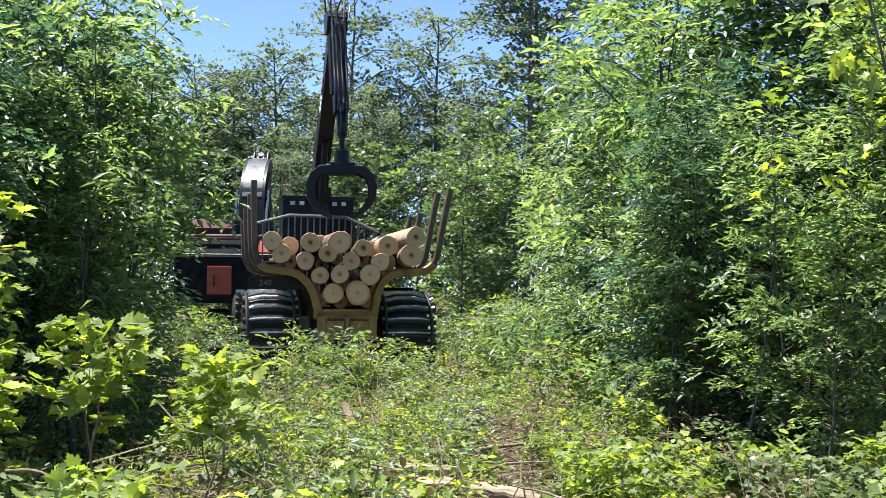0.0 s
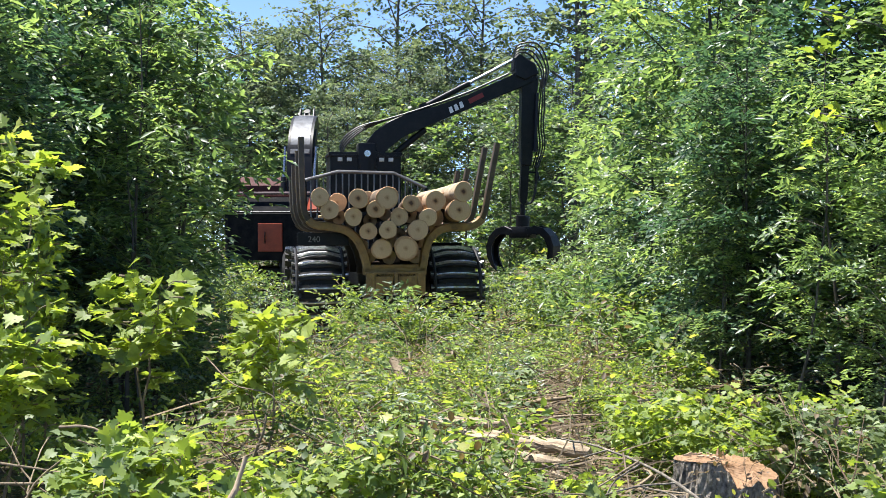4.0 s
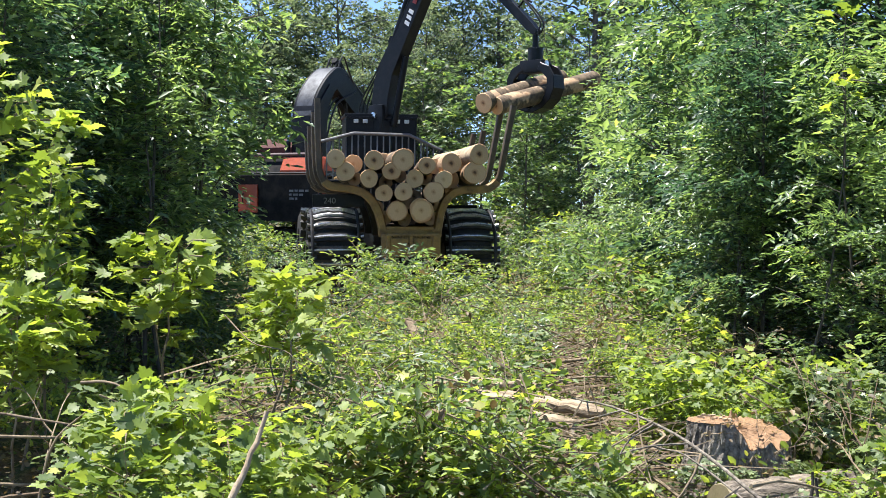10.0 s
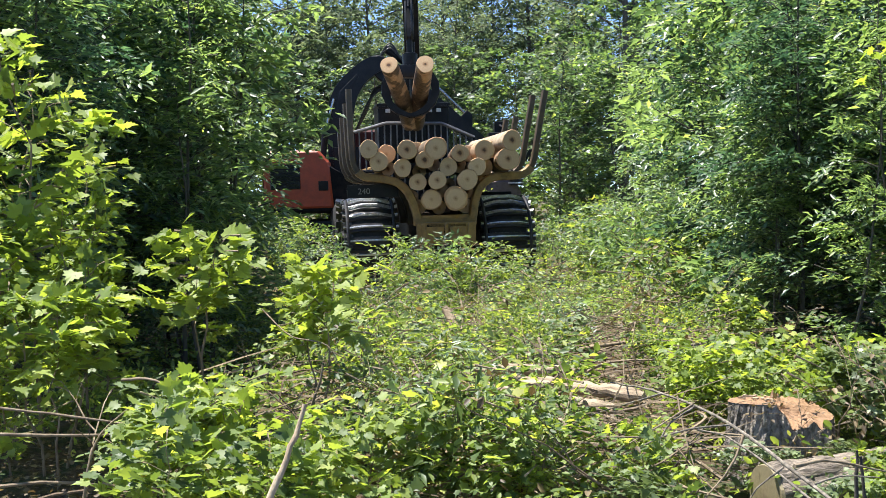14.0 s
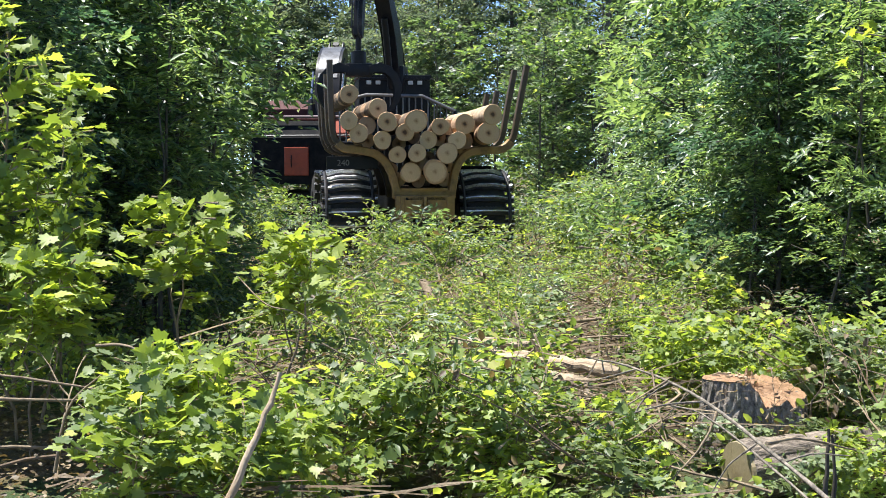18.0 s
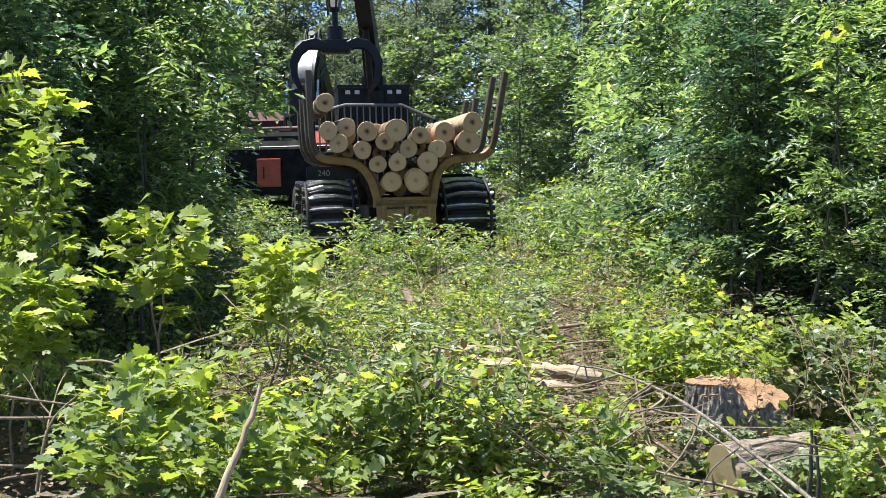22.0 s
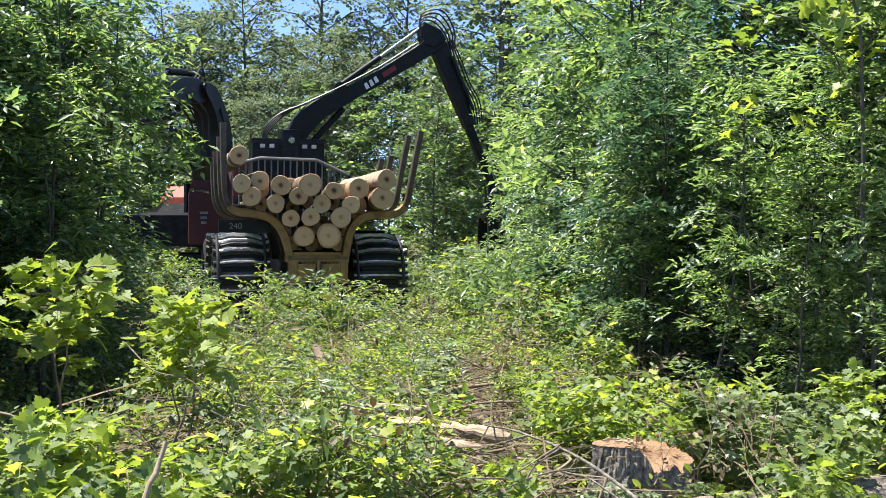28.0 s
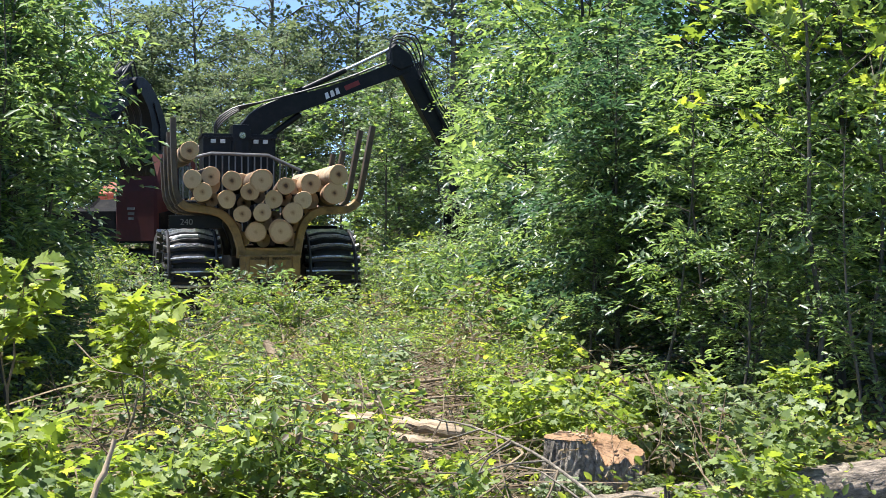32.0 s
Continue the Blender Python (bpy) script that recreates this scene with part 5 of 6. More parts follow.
# ---- cut wood on the ground ----
def stump():
    ob = thing("stump", pose(1.083, 4.68, 0.355), "fresh cut tree stump with rough grey bark", "stump")
    rng = random.Random(3)
    n, rings = 120, []

    def fall(x, y):
        """How far the torn notch lies below the level cut."""
        notch = min(1.0, max(0.0, (x + 0.055) / 0.05)) * min(1.0, max(0.0, (0.13 - y + 0.25 * x) / 0.30))
        return (0.085 + 0.012 * math.sin(61 * x) + 0.008 * math.sin(113 * x + 1)) * notch + 0.10 * (y + 0.2) + 0.22 * max(0.0, x - 0.12)

    lobes = [1 + 0.05 * math.sin(2 * k * math.tau / n + 1) + 0.03 * math.sin(5 * k * math.tau / n) + 0.02 * math.sin(9 * k * math.tau / n + 2) for k in range(n)]
    bm = B()
    levels = ((-0.25, 0.36), (-0.10, 0.30), (-0.05, 0.268), (-0.01, 0.248), (0.02, 0.236), (0.05, 0.228), (0.08, 0.221), (0.11, 0.216), (0.14, 0.212), (0.17, 0.209), (0.20, 0.206), (0.23, 0.203), (0.27, 0.20), (0.34, 0.198))
    plates = [rng.uniform(-0.03, 0.03) for _ in range(n)]
    for z, r in levels:
        plates = [p if rng.random() < 0.3 else rng.uniform(-0.04, 0.03) for p in plates]
        ring = []
        for k in range(n):
            c, q = math.cos(k * math.tau / n), math.sin(k * math.tau / n)
            rr = 0.94 * r * (lobes[k] + plates[k] + rng.uniform(-0.015, 0.015))
            ring.append(bm.verts.new((rr * c, rr * q, min(z + rng.uniform(-0.006, 0.006), 0.335 - fall(rr * c, rr * q)))))
        rings.append(ring)
    for a, b in zip(rings, rings[1:]):
        for k in range(n):
            bm.faces.new((a[k], a[(k + 1) % n], b[(k + 1) % n], b[k]))
    top = B()
    loops = [[top.verts.new((v.co.x * 1.01, v.co.y * 1.01, v.co.z + 0.002)) for v in rings[-1]]]
    for f in (0.96, 0.8, 0.6, 0.4, 0.2):
        loops.append([])
        for v in rings[-1]:
            x, y = v.co.x * f, v.co.y * f
            loops[-1].append(top.verts.new((x, y, 0.345 - fall(x, y) + rng.uniform(-0.005, 0.005) - (0.012 * rng.random() if x > 0 else 0))))
    mid = top.verts.new((0, 0, 0.345 - fall(0, 0)))
    for a, b in zip(loops, loops[1:]):
        for k in range(n):
            top.faces.new((a[k], a[(k + 1) % n], b[(k + 1) % n], b[k]))
    for k in range(n):
        top.faces.new((loops[-1][k], loops[-1][(k + 1) % n], mid))
    part("bark", bm, BARK_STUMP, ob, "furrowed grey and black bark")
    part("cut_face", top, CUT_FRESH, ob, "fresh orange cut face", smooth=True)
    for i in range(7):
        x = -0.01 + 0.028 * i
        sp = tube(B(), [(x, 0.10, 0.30 - 0.12 * i / 7), (x + rng.uniform(-0.01, 0.01), 0.112, 0.335 - 0.14 * i / 7 + rng.uniform(0, 0.02))], [0.012, 0.002], 5)
        part("splinter", sp, CUT_FRESH, ob)


stump()
for i in range(14):
    q = random.Random(400 + i)
    a, d = q.uniform(0, 6.28), 0.17 * q.random() ** 0.5
    x, y = -0.09 + 0.5 * d * math.cos(a), d * math.sin(a)
    chip = part("wood_chip", box(B(), q.uniform(0.012, 0.035), q.uniform(0.006, 0.014), 0.006, Matrix(), 0.0), BARE, None)
    chip.matrix_basis = pose(1.083 + x, 4.68 + y, 0.355 + 0.352 - 0.10 * (y + 0.2) - 0.22 * max(0, x - 0.12), q.uniform(-12, 12), q.uniform(-12, 12), q.uniform(0, 180))
    tagged(chip, "fresh orange wood chip on the stump", "wood chip", "chips on the stump")
felled = log_parts("felled_log", 2.6, 0.105, 0.10, 77, "grey-barked felled log lying by the stump", "", BARK_FELLED, 0.085, 48, 70, CUT_SHADED)
felled.matrix_basis = pose(0.93, 4.22, 0.425, 0, 0, -68)


def slab(x, y, z, length, r, yaw, pitch, seed, label):
    """A broken length of stem, split and ridged along the grain."""
    rng = random.Random(seed)
    bm = B()
    bend = rng.uniform(-0.05, 0.05)
    pts = [(bend * math.sin(math.pi * i / 13) + rng.uniform(-0.006, 0.006), length * i / 13, rng.uniform(-0.006, 0.006)) for i in range(14)]
    tube(bm, pts, [r * (0.6 if i in (0, 13) else 1.0) * rng.uniform(0.88, 1.1) for i in range(14)], 12)
    ridges = [rng.uniform(-0.16, 0.14) for _ in range(12)]
    for k, v in enumerate(bm.verts):
        p = Vector(pts[min(13, max(0, round(v.co.y / length * 13)))])
        v.co += (v.co - p) * (ridges[k % 12] + rng.uniform(-0.05, 0.05)) + Vector((0, rng.uniform(-1, 1) * r * 0.15, 0))
    ob = part("slab", bm, SPLIT, None, "")
    ob.matrix_basis = pose(x, y, z, pitch, 0, yaw)
    tagged(ob, label, "wood", "broken slabs in the slash")


for i, (x, y, z, ln, r, yaw, pitch) in enumerate(((-0.12, 5.62, 0.53, 0.68, 0.038, -120, 0), (0.02, 5.72, 0.54, 0.72, 0.032, -110, 0), (-0.18, 5.22, 0.50, 0.62, 0.030, -114, 0), (-0.16, 6.15, 0.53, 0.6, 0.028, -98, 2), (0.12, 5.34, 0.52, 0.46, 0.030, -114, 0), (-0.02, 5.6, 0.42, 0.4, 0.026, 8, 10), (-0.42, 4.9, 0.38, 0.5, 0.03, -112, 0), (-0.12, 4.55, 0.38, 0.5, 0.028, -104, 0), (-0.30, 4.7, 0.36, 0.45, 0.026, -96, 0))):
    slab(x, y, z + 0.07, ln * 1.1, r * 0.95, yaw - 20, pitch, i, "pale barkless broken wood lying in the slash")


def sticks():
    rng = random.Random(21)

    def stick_thing(points, r, mat, label):
        bm = B()
        pts = curve_points(points, 6)
        pts = [p + Vector((rng.uniform(-1, 1), rng.uniform(-1, 1), rng.uniform(-1, 1))) * r * 0.22 for p in pts]
        tube(bm, pts, [r * (1 - 0.6 * i / len(pts)) * rng.uniform(0.88, 1.14) for i in range(len(pts))], 9)
        ob = part("branch", bm, mat, None, "", True)
        tagged(ob, label, "branch", "fallen branches")

    stick_thing([(-0.62, 2.35, 0.50), (-0.565, 2.40, 0.66), (-0.52, 2.45, 0.78), (-0.455, 2.51, 0.93), (-0.41, 2.56, 1.06)], 0.012, BARE, "pale broken branch standing up out of the brush")
    stick_thing([(1.02, 3.0, 0.52), (0.95, 3.2, 0.60), (0.75, 3.93, 0.73), (0.58, 4.3, 0.775), (0.42, 4.5, 0.785)], 0.0072, BARK_GREY, "long bent branch arching before the stump")
    stick_thing([(1.0, 3.04, 0.49), (0.91, 3.32, 0.585), (0.75, 3.85, 0.69), (0.66, 4.05, 0.695)], 0.005, BARK_GREY, "pale forked branch lying before the stump")
    stick_thing([(1.10, 3.8, 0.30), (1.105, 3.79, 0.5), (1.115, 3.8, 0.67)], 0.010, BARK_DARK, "dark broken stem standing before the felled log")
    stick_thing([(1.13, 3.84, 0.30), (1.145, 3.83, 0.48), (1.135, 3.84, 0.64)], 0.009, BARK_DARK, "dark broken stem standing before the felled log")
    stick_thing([(-1.75, 3.9, 0.75), (-1.4, 4.0, 0.72), (-1.05, 4.1, 0.70)], 0.007, TWIG, "thin grey branch lying over the brush")
    stick_thing([(-0.31, 7.6, 0.77), (-0.2, 7.3, 0.60), (-0.12, 7.0, 0.45)], 0.03, TWIG, "pale broken branch in the slash")
    for pts in ([(0.75, 3.93, 0.73), (0.60, 3.95, 0.71), (0.44, 3.9, 0.66), (0.33, 3.85, 0.55)], [(0.66, 4.1, 0.76), (0.56, 4.05, 0.70), (0.50, 4.0, 0.58)], [(0.58, 4.3, 0.775), (0.46, 4.3, 0.74), (0.32, 4.3, 0.70)],
                [(0.88, 3.45, 0.645), (0.98, 3.5, 0.66), (1.12, 3.6, 0.63)], [(0.84, 3.6, 0.665), (0.76, 3.6, 0.60), (0.70, 3.6, 0.50)]):
        stick_thing(pts, 0.0035, BARK_GREY, "thin side twig of the branch arching before the stump")
    for i in range(14):
        q = random.Random(610 + i)
        x, y, ln = q.uniform(0.0, 0.7), q.uniform(6.2, 8.6), q.uniform(0.5, 1.1)
        z, rise = height_at(x, y) + q.uniform(0.06, 0.22), q.uniform(-0.05, 0.08)
        stick_thing([(x, y, z), (x + ln * 0.4, y + q.uniform(-0.15, 0.1), z + rise + q.uniform(0, 0.05)), (x + ln, y + q.uniform(-0.3, 0.2), z + 2 * rise)], q.uniform(0.008, 0.016), (BARK_GREY, TWIG)[i % 2], "grey cut branch lying in the tangle of slash")
    for pts, r in (([(0.66, 4.12, 0.765), (0.5, 4.0, 0.70), (0.36, 3.85, 0.66)], 0.0035), ([(0.78, 3.85, 0.72), (0.72, 3.8, 0.62), (0.60, 3.75, 0.50)], 0.005), ([(0.86, 3.55, 0.68), (1.0, 3.7, 0.66), (1.2, 3.8, 0.60)], 0.006),
                   ([(0.62, 4.2, 0.78), (0.63, 4.1, 0.66), (0.66, 4.0, 0.52)], 0.004), ([(-1.9, 4.2, 0.80), (-1.5, 4.15, 0.76), (-1.1, 4.05, 0.72)], 0.006), ([(-1.35, 4.3, 0.86), (-1.2, 4.2, 0.87), (-0.98, 4.1, 0.78)], 0.006),
                   ([(-0.95, 4.9, 1.05), (-0.82, 4.8, 0.95), (-0.66, 4.7, 0.92), (-0.6, 4.7, 0.8)], 0.0032), ([(-1.3, 3.7, 0.55), (-1.26, 3.72, 0.75), (-1.15, 3.75, 0.86)], 0.006), ([(-0.72, 4.3, 0.62), (-0.64, 4.3, 0.82), (-0.62, 4.3, 0.90)], 0.007)):
        stick_thing(pts, r, TWIG, "thin dead twig over the brush")
    for i in range(120):
        x, y = rng.uniform(-1.3, 1.8), rng.uniform(3.9, 12)
        if x > 0.75 and y < 7.0:
            continue
        a, ln = rng.gauss(0.1, 0.8), rng.uniform(0.3, 1.0)
        z = height_at(x, y) + rng.uniform(0.02, 0.2)
        d = Vector((math.cos(a), math.sin(a), rng.uniform(-0.15, 0.15))) * ln
        p = Vector((x, y, z))
        off = lambda s: Vector((rng.uniform(-s, s), rng.uniform(-s, s), rng.uniform(-s, s)))
        pts = [p, p + d * 0.3 + off(0.05), p + d * 0.65 + off(0.07), p + d + off(0.05)]
        r = rng.uniform(0.004, 0.008) if y < 6.2 else rng.uniform(0.006, 0.013)
        mat = rng.choice((TWIG, TWIG, BARK_LOG, BARE))
        bm = B()
        line = curve_points(pts, 3)
        tube(bm, line, [r * (1 - 0.6 * k / len(line)) for k in range(len(line))], 6)
        for k in (3, 6):
            tip = line[k] + d.normalized() * 0.18 + off(0.14)
            tube(bm, [line[k], line[k].lerp(tip, 0.5) + off(0.02), tip], [r * 0.55, r * 0.4, r * 0.2], 5)
        ob = part("branch", bm, mat, None, "", True)
        tagged(ob, "cut branch with side twigs lying in the slash", "branch", "fallen branches")


sticks()


def dead_twig(x, y, z, length, yaw, rise, seed, mat):
    """A dry branch that forks twice, lying loose on the brush."""
    rng = random.Random(seed)
    bm = B()

    def grow(p, d, ln, r, level):
        pts = [p]
        for k in range(5):
            d = (d + Vector((rng.uniform(-1, 1), rng.uniform(-1, 1), rng.uniform(-1, 1))) * 0.16).normalized()
            pts.append(pts[-1] + d * ln / 5)
        tube(bm, pts, [r * (1 - 0.13 * k) for k in range(6)], 6 if level == 0 else 4)
        if level < 2:
            for k in (2, 3, 4, 5):
                if rng.random() < 0.8:
                    side = (d + Vector((rng.uniform(-1, 1), rng.uniform(-1, 1), rng.uniform(-0.5, 0.8))) * 0.9).normalized()
                    grow(pts[k], side, ln * rng.uniform(0.35, 0.6), r * 0.5, level + 1)

    a = radians(yaw)
    grow(Vector((0, 0, 0)), Vector((math.cos(a), math.sin(a), rise)).normalized(), length, 0.0045 + 0.004 * length, 0)
    ob = part("dead_branch", bm, mat, None, "", True)
    ob.matrix_basis = pose(x, y, z)
    tagged(ob, "dry forked branch with bare twigs on the brush", "branch", "dead branches")


for i, (x, y, ln, yaw, rise) in enumerate(((-1.02, 4.55, 0.45, 20, 0.5), (-0.62, 4.5, 0.4, 150, 0.6), (-0.86, 4.3, 0.5, 60, 0.35), (-1.75, 4.15, 0.7, 10, 0.15), (-1.6, 4.0, 0.6, -15, 0.2), (-1.35, 3.85, 0.5, 100, 0.5),
                                           (0.95, 3.85, 0.6, 165, 0.25), (0.55, 3.75, 0.5, 200, 0.3), (0.75, 4.1, 0.5, 120, 0.3), (0.3, 3.9, 0.5, 30, 0.25), (0.1, 4.4, 0.5, 170, 0.3), (-0.2, 4.2, 0.5, 70, 0.5),
                                           (1.45, 4.0, 0.5, 80, 0.6), (1.6, 4.2, 0.5, 110, 0.5), (0.2, 5.2, 0.6, 10, 0.2), (0.5, 6.0, 0.7, 170, 0.15), (1.0, 6.6, 0.8, 185, 0.12), (0.6, 7.4, 0.9, 12, 0.12), (0.9, 8.2, 0.9, 170, 0.15),
                                           (0.3, 8.8, 0.8, 20, 0.2), (1.2, 7.6, 0.8, 200, 0.12), (-0.3, 6.6, 0.6, 60, 0.4), (-0.5, 7.8, 0.7, 100, 0.4), (0.1, 9.8, 0.9, 10, 0.2), (0.9, 10.4, 0.9, 175, 0.15))):
    dead_twig(x, y, height_at(x, y) + 0.16, ln, yaw, rise, 500 + i, (TWIG, BARK_LOG, TWIG)[i % 3])


# ---- what moves ----
# seconds, then slew, boom and stick angles in degrees, and the stick's reach in metres
CRANE_ROWS = [
    (0.0, -78.3, 56.1, -71.8, 2.07),
    (0.5, -67.1, 59.5, -57.6, 1.85),
    (1.0, -48.8, 60.8, -45.0, 1.76),
    (1.5, -28.4, 60.7, -50.5, 2.07),
    (2.0, -22.7, 55.1, -45.7, 2.02),
    (2.5, -16.4, 49.5, -56.3, 2.09),
    (3.0, -11.6, 42.7, -73.9, 2.28),
    (3.5, -2.1, 32.0, -86.2, 2.36),
    (4.0, 9.0, 26.1, -93.2, 2.38),
    (4.5, 5.5, 22.1, -91.8, 2.35),
    (6.5, 7.7, 19.8, -84.8, 2.27),
    (7.0, 0.6, 24.4, -86.0, 2.29),
    (7.5, -7.9, 31.4, -79.5, 2.24),
    (8.0, -11.6, 35.7, -75.8, 2.27),
    (8.5, -12.1, 40.9, -68.1, 2.22),
    (9.0, -18.0, 51.3, -59.5, 2.48),
    (9.5, -26.8, 60.7, -49.7, 2.67),
    (10.0, -37.4, 64.8, -43.7, 2.67),
    (10.5, -46.9, 69.7, -34.7, 2.63),
    (11.0, -59.9, 71.5, -34.6, 2.55),
    (11.5, -69.9, 75.8, -37.7, 2.5),
    (12.0, -72.3, 80.2, -40.7, 2.49),
    (12.5, -74.1, 79.6, -43.8, 2.48),
    (13.0, -77.2, 71.5, -51.9, 2.46),
    (13.5, -82.3, 70.0, -59.2, 2.42),
    (14.0, -87.8, 70.4, -71.2, 2.36),
    (14.5, -99.5, 68.8, -88.4, 2.28),
    (15.0, -100.0, 59.0, -80.0, 2.3),
    (15.6, -99.5, 48.3, -72.1, 2.4),
    (15.9, -99.8, 51.7, -71.0, 2.45),
    (16.5, -97.4, 63.9, -68.7, 2.51),
    (17.0, -99.2, 65.0, -67.4, 2.59),
    (17.5, -101.2, 61.8, -72.6, 2.54),
    (18.0, -102.3, 59.0, -79.9, 2.44),
    (18.5, -103.6, 56.2, -75.9, 2.41),
    (19.0, -100.9, 54.8, -73.2, 2.42),
    (19.5, -100.1, 52.9, -71.3, 2.46),
    (20.0, -101.2, 53.0, -72.8, 2.46),
    (20.5, -103.8, 52.6, -80.8, 2.4),
    (21.0, -107.4, 54.4, -82.3, 2.33),
    (21.5, -105.5, 53.9, -71.0, 2.35),
    (22.0, -96.6, 57.3, -53.0, 2.39),
    (22.5, -86.0, 56.9, -41.5, 2.41),
    (23.0, -69.0, 57.7, -35.4, 2.42),
    (23.5, -46.4, 61.1, -40.3, 2.46),
    (24.0, -27.7, 55.7, -50.6, 2.48),
    (24.5, -18.3, 51.8, -57.4, 2.53),
    (25.0, -10.8, 43.4, -74.0, 2.46),
    (25.5, -0.8, 39.7, -76.7, 2.38),
    (27.5, 11.7, 35.2, -71.4, 2.7),
    (28.0, 14.2, 34.6, -67.5, 2.92),
    (28.5, 13.3, 32.8, -68.8, 2.99),
    (29.5, 26.3, 31.5, -57.2, 2.79),
    (30.0, 21.4, 27.4, -60.7, 2.57),
    (30.5, 21.2, 24.6, -64.7, 2.51),
    (31.5, 14.2, 25.9, -66.3, 2.34),
    (32.0, 13.3, 24.3, -62.1, 2.24),
]
# seconds, turn of the logs' axis about the vertical, how far the tongs are open, pitch of what is held
GRIP_ROWS = [
    (0, 95, -8, 0), (0.5, 90, -6, 0), (1, 86, -2, 0), (1.5, 78, 2, 0), (2, 62, 5, 0), (3, 80, 11, 0), (4, 58, 8, 0), (4.5, 52, 8, 0), (6.5, 98, 0, 0), (7, 102, -14, 2),
    (8, 98, -19, 8), (8.5, 90, -19, 14), (9, 80, -19, 20), (9.5, 74, -19, 20), (10, 50, -19, 14), (10.5, 15, -19, 8), (11, -2, -19, 10), (11.3, -12, -19, 12), (11.6, -32, -19, 14),
    (11.9, -58, -19, 16), (12.2, -70, -19, 15), (12.5, -77, -19, 15), (12.8, -83, -19, 18), (13.2, -87, -19, 18), (14, -88, -19, 18), (14.5, -85, -19, 16), (15.6, -80, -19, 0), (15.9, -81, 4, 0),
    (16.5, -82, 10, 0), (17.5, -82, 18, 0), (18.2, -81, 2, 0), (18.5, -80, -17, 4), (20.2, -80, -17, 4), (21, -80, 5, 0), (22, -84, 9, 0), (23, -88, 8, 0), (23.5, -120, 8, 0),
    (24.5, -158, 8, 0), (25.5, -166, 6, 0), (27.5, -176, 5, 0), (32, -178, 2, 0)]
# seconds, house x, slew, then boom, stick and head angles
HARVESTER_ROWS = [
    (0, -3.10, 89, -18, -48, 0), (4, -3.10, 90, -18, -48, 0), (8.5, -3.12, 88, -14, -44, 0), (9.2, -3.14, 80, -12, -40, 0), (10, -3.16, 62, -8, -34, 0), (10.5, -3.16, 38, -4, -32, 0), (11, -3.16, 21, -5, -34, 0),
    (11.5, -3.16, 12, -6, -36, 0), (13, -3.16, 8, -8, -38, 0), (14.5, -3.16, 6, -10, -36, 0), (16.5, -3.16, 40, -4, -22, 0), (17.1, -3.16, 76, -4, -28, 0), (17.7, -3.14, 88, -18, -44, 0), (18.5, -3.14, 90, -32, -60, 0),
    (20.8, -3.14, 90, -32, -60, 0), (21.8, -3.14, 88, -14, -42, 0), (22.4, -3.16, 66, 0, -30, 0), (23, -3.16, 40, -2, -32, 0), (23.5, -3.16, 20, -2, -28, 0), (24, -3.16, 6, -2, -22, 0), (24.5, -3.16, 4, 0, -7, 5), (25, -3.18, -14, 2, 1, 12),
    (25.5, -3.18, -25, 2, 12, 30), (26.5, -3.28, -75, 2, 12, 30), (27.5, -3.42, -110, 2, 4, 25), (28, -3.45, -114, 2, -6, 20), (29, -3.45, -118, 2, -14, 10), (30, -3.46, -120, 2, -20, 0), (32, -3.80, -118, 2, -26, 0)]
# how the two logs lie between being laid down and taken up: seconds, across and up for each
LAID_ROWS = [
    (15.9, -1.20, 2.61, -0.77, 2.40), (18.2, -1.20, 2.61, -0.77, 2.40), (18.6, -1.15, 2.63, -0.80, 2.66), (19, -1.12, 2.65, -0.88, 2.90), (19.5, -1.18, 2.74, -0.93, 2.88), (20, -1.24, 2.76, -0.98, 2.82),
    (20.5, -1.25, 2.70, -1.00, 2.60), (21, -1.25, 2.64, -0.94, 2.26), (32, -1.25, 2.64, -0.94, 2.26)]


def frame_of(y_axis, x_axis, origin):
    z_axis = x_axis.cross(y_axis)
    return Matrix.Translation(origin) @ Matrix((x_axis, y_axis, z_axis)).transposed().to_4x4()


def at_time(rows, t):
    ts = [r[0] for r in rows]
    return [float(np.interp(t, ts, [r[k] for r in rows])) for k in range(1, len(rows[0]))]


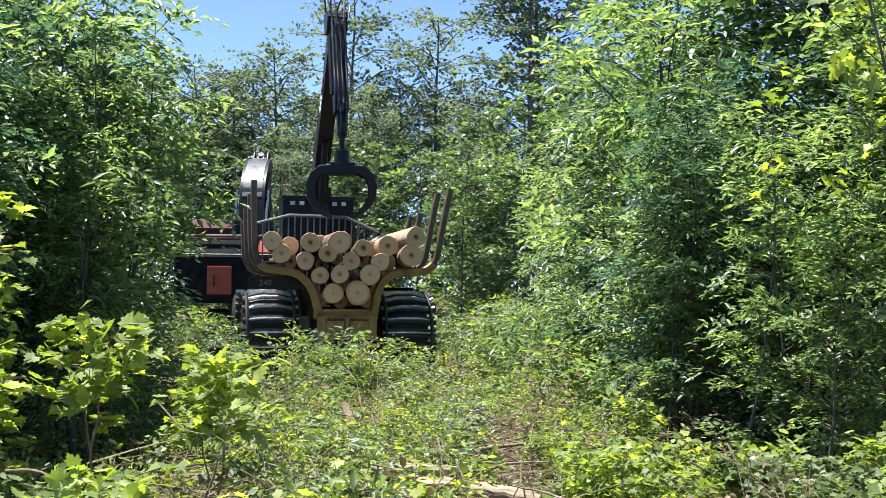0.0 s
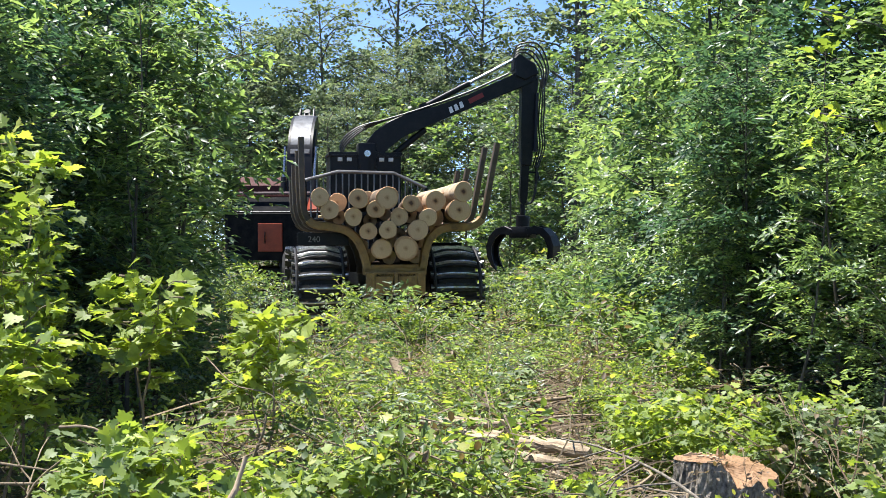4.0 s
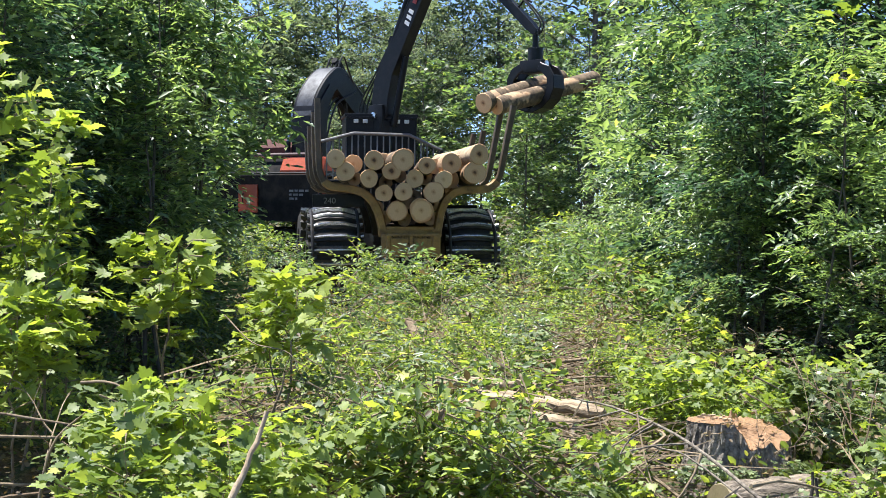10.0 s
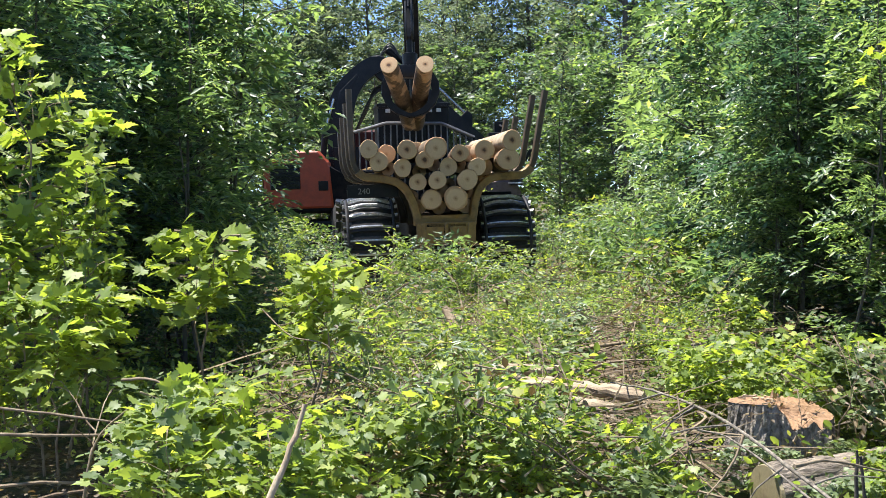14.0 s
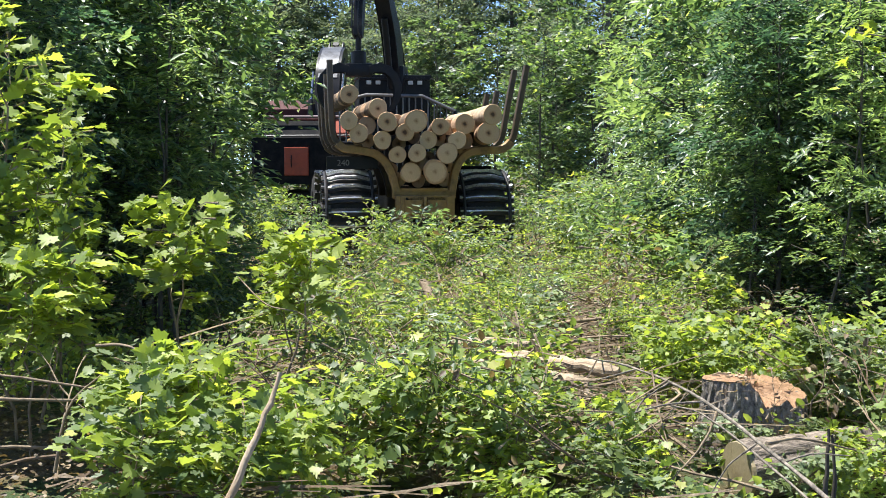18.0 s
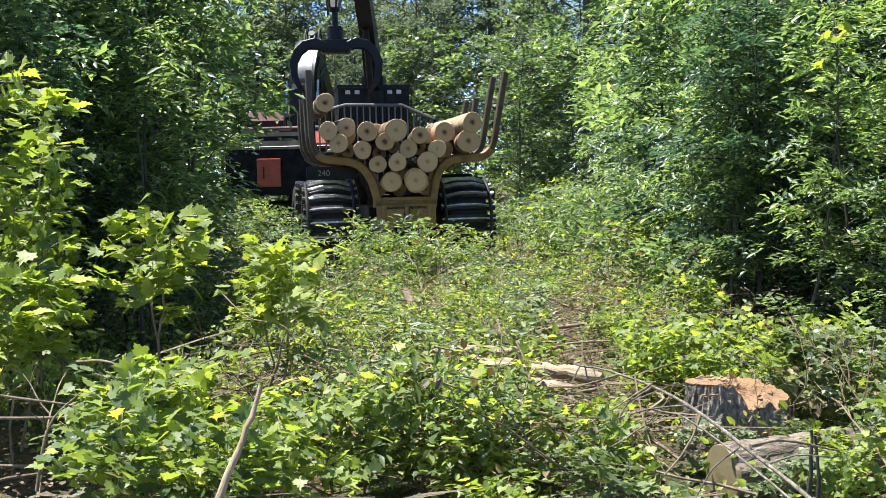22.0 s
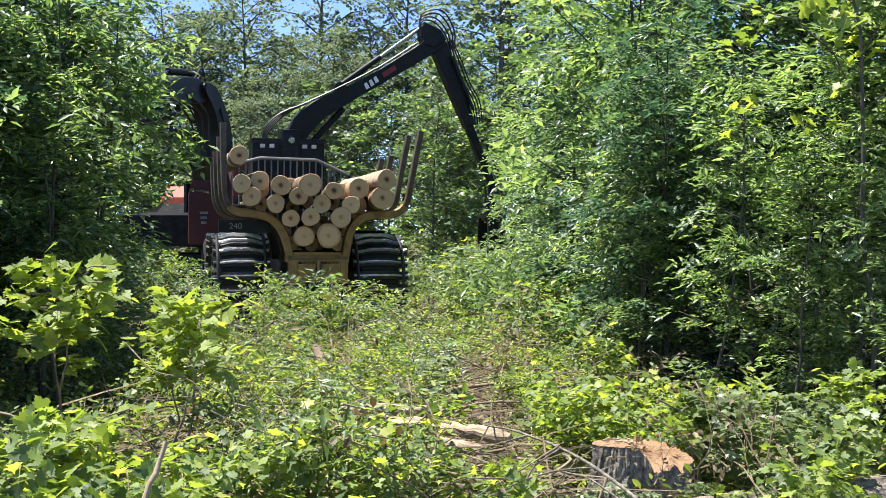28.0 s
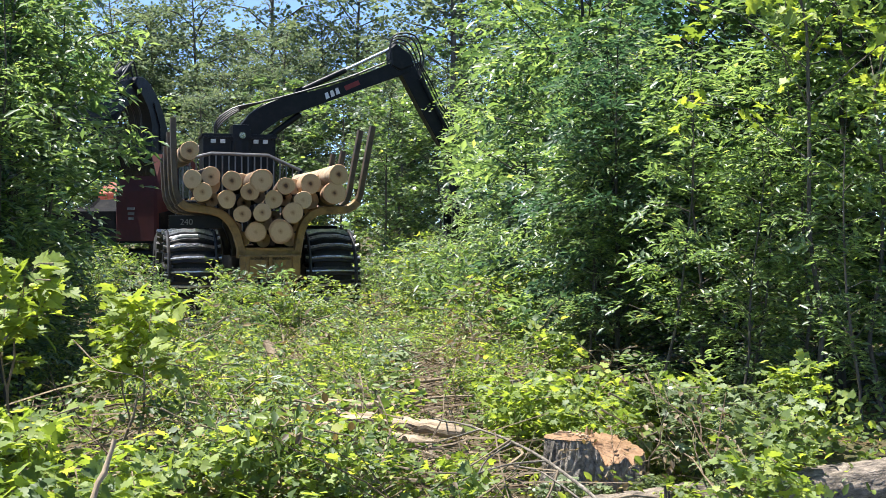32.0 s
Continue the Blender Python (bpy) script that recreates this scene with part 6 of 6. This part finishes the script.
def crane_at(t):
    slew, up, down, reach = at_time(CRANE_ROWS, t)
    way = Vector((math.cos(radians(slew)), math.sin(radians(slew)), 0))
    across = Vector((way.y, -way.x, 0))
    z = Vector((0, 0, 1))
    y1 = math.cos(radians(up)) * way + math.sin(radians(up)) * z
    y2 = math.cos(radians(down)) * way + math.sin(radians(down)) * z
    elbow = PIVOT + BOOM * y1
    tip = elbow + reach * y2
    turn, spread, pitch = at_time(GRIP_ROWS, t)
    return {"pillar": Matrix.Translation(PIVOT) @ pose(0, 0, 0, 0, 0, slew - 90), "boom": frame_of(y1, across, PIVOT), "stick": frame_of(y2, across, elbow),
            "extension": frame_of(y2, across, tip), "grapple": Matrix.Translation(tip) @ pose(0, 0, 0, 0, 0, turn - 90), "spread": spread, "pitch": pitch}


def motions():
    home = FORWARDER.inverted()
    times = sorted({r[0] for r in CRANE_ROWS} | {r[0] for r in GRIP_ROWS})
    found = [(t, crane_at(t)) for t in times]
    for key, ob in (("pillar", pillar), ("boom", main_boom), ("stick", stick), ("extension", extension), ("grapple", grapple)):
        walk(ob, [(t, home @ s[key]) for t, s in found])
    for tg, sgn in tongs:
        walk(tg, [(t, pose(sgn * 0.17, 0, -0.62, 0, -sgn * s["spread"] * 1.6)) for t, s in found])
    lie = FORWARDER @ pose(0, 0.15, 0)
    for ob, sgn in zip(lifted, (-1, 1)):
        held = lambda s: s["grapple"] @ pose(sgn * 0.17, 0, -1.0 - 0.04 * sgn, s["pitch"], 0, -5.5 * sgn) @ pose(0, -1.27 + sgn * 0.10, 0)
        first = held(crane_at(6.6))
        rest = Matrix.Translation((0.0, 0.0, -0.35)) @ first
        rows = [(0, rest), (6.0, rest)]
        rows += [(t, held(s)) for t, s in found if 6.4 < t < 15.7]
        for t, x1, z1, x2, z2 in LAID_ROWS:
            x, z = (x1, z1) if sgn > 0 else (x2, z2)
            rows.append((t, lie @ pose(x, 2.55, z, 2 if 18.5 < t < 20.6 else 0, 0, -179)))
        walk(ob, rows)
    hx = []
    for t, x, slew, a, b, c in HARVESTER_ROWS:
        turn = pose(0, 0, 0, 0, 0, slew - 90)
        g = turn @ pose(0, -0.10, 2.05, a)
        j = g @ pose(0, 0.42, 2.36, b - a)
        hx.append((t, x, turn, g, j, j @ pose(0, JIB + 0.1, 0, c - b) @ pose(0, 0, 0.3)))
    walk(harvester, [(t, pose(x, 26.6, 0.0)) for t, x, *_ in hx])
    for k, ob in ((2, house), (3, gooseneck), (4, jib), (5, head)):
        walk(ob, [(r[0], r[k]) for r in hx])


motions()
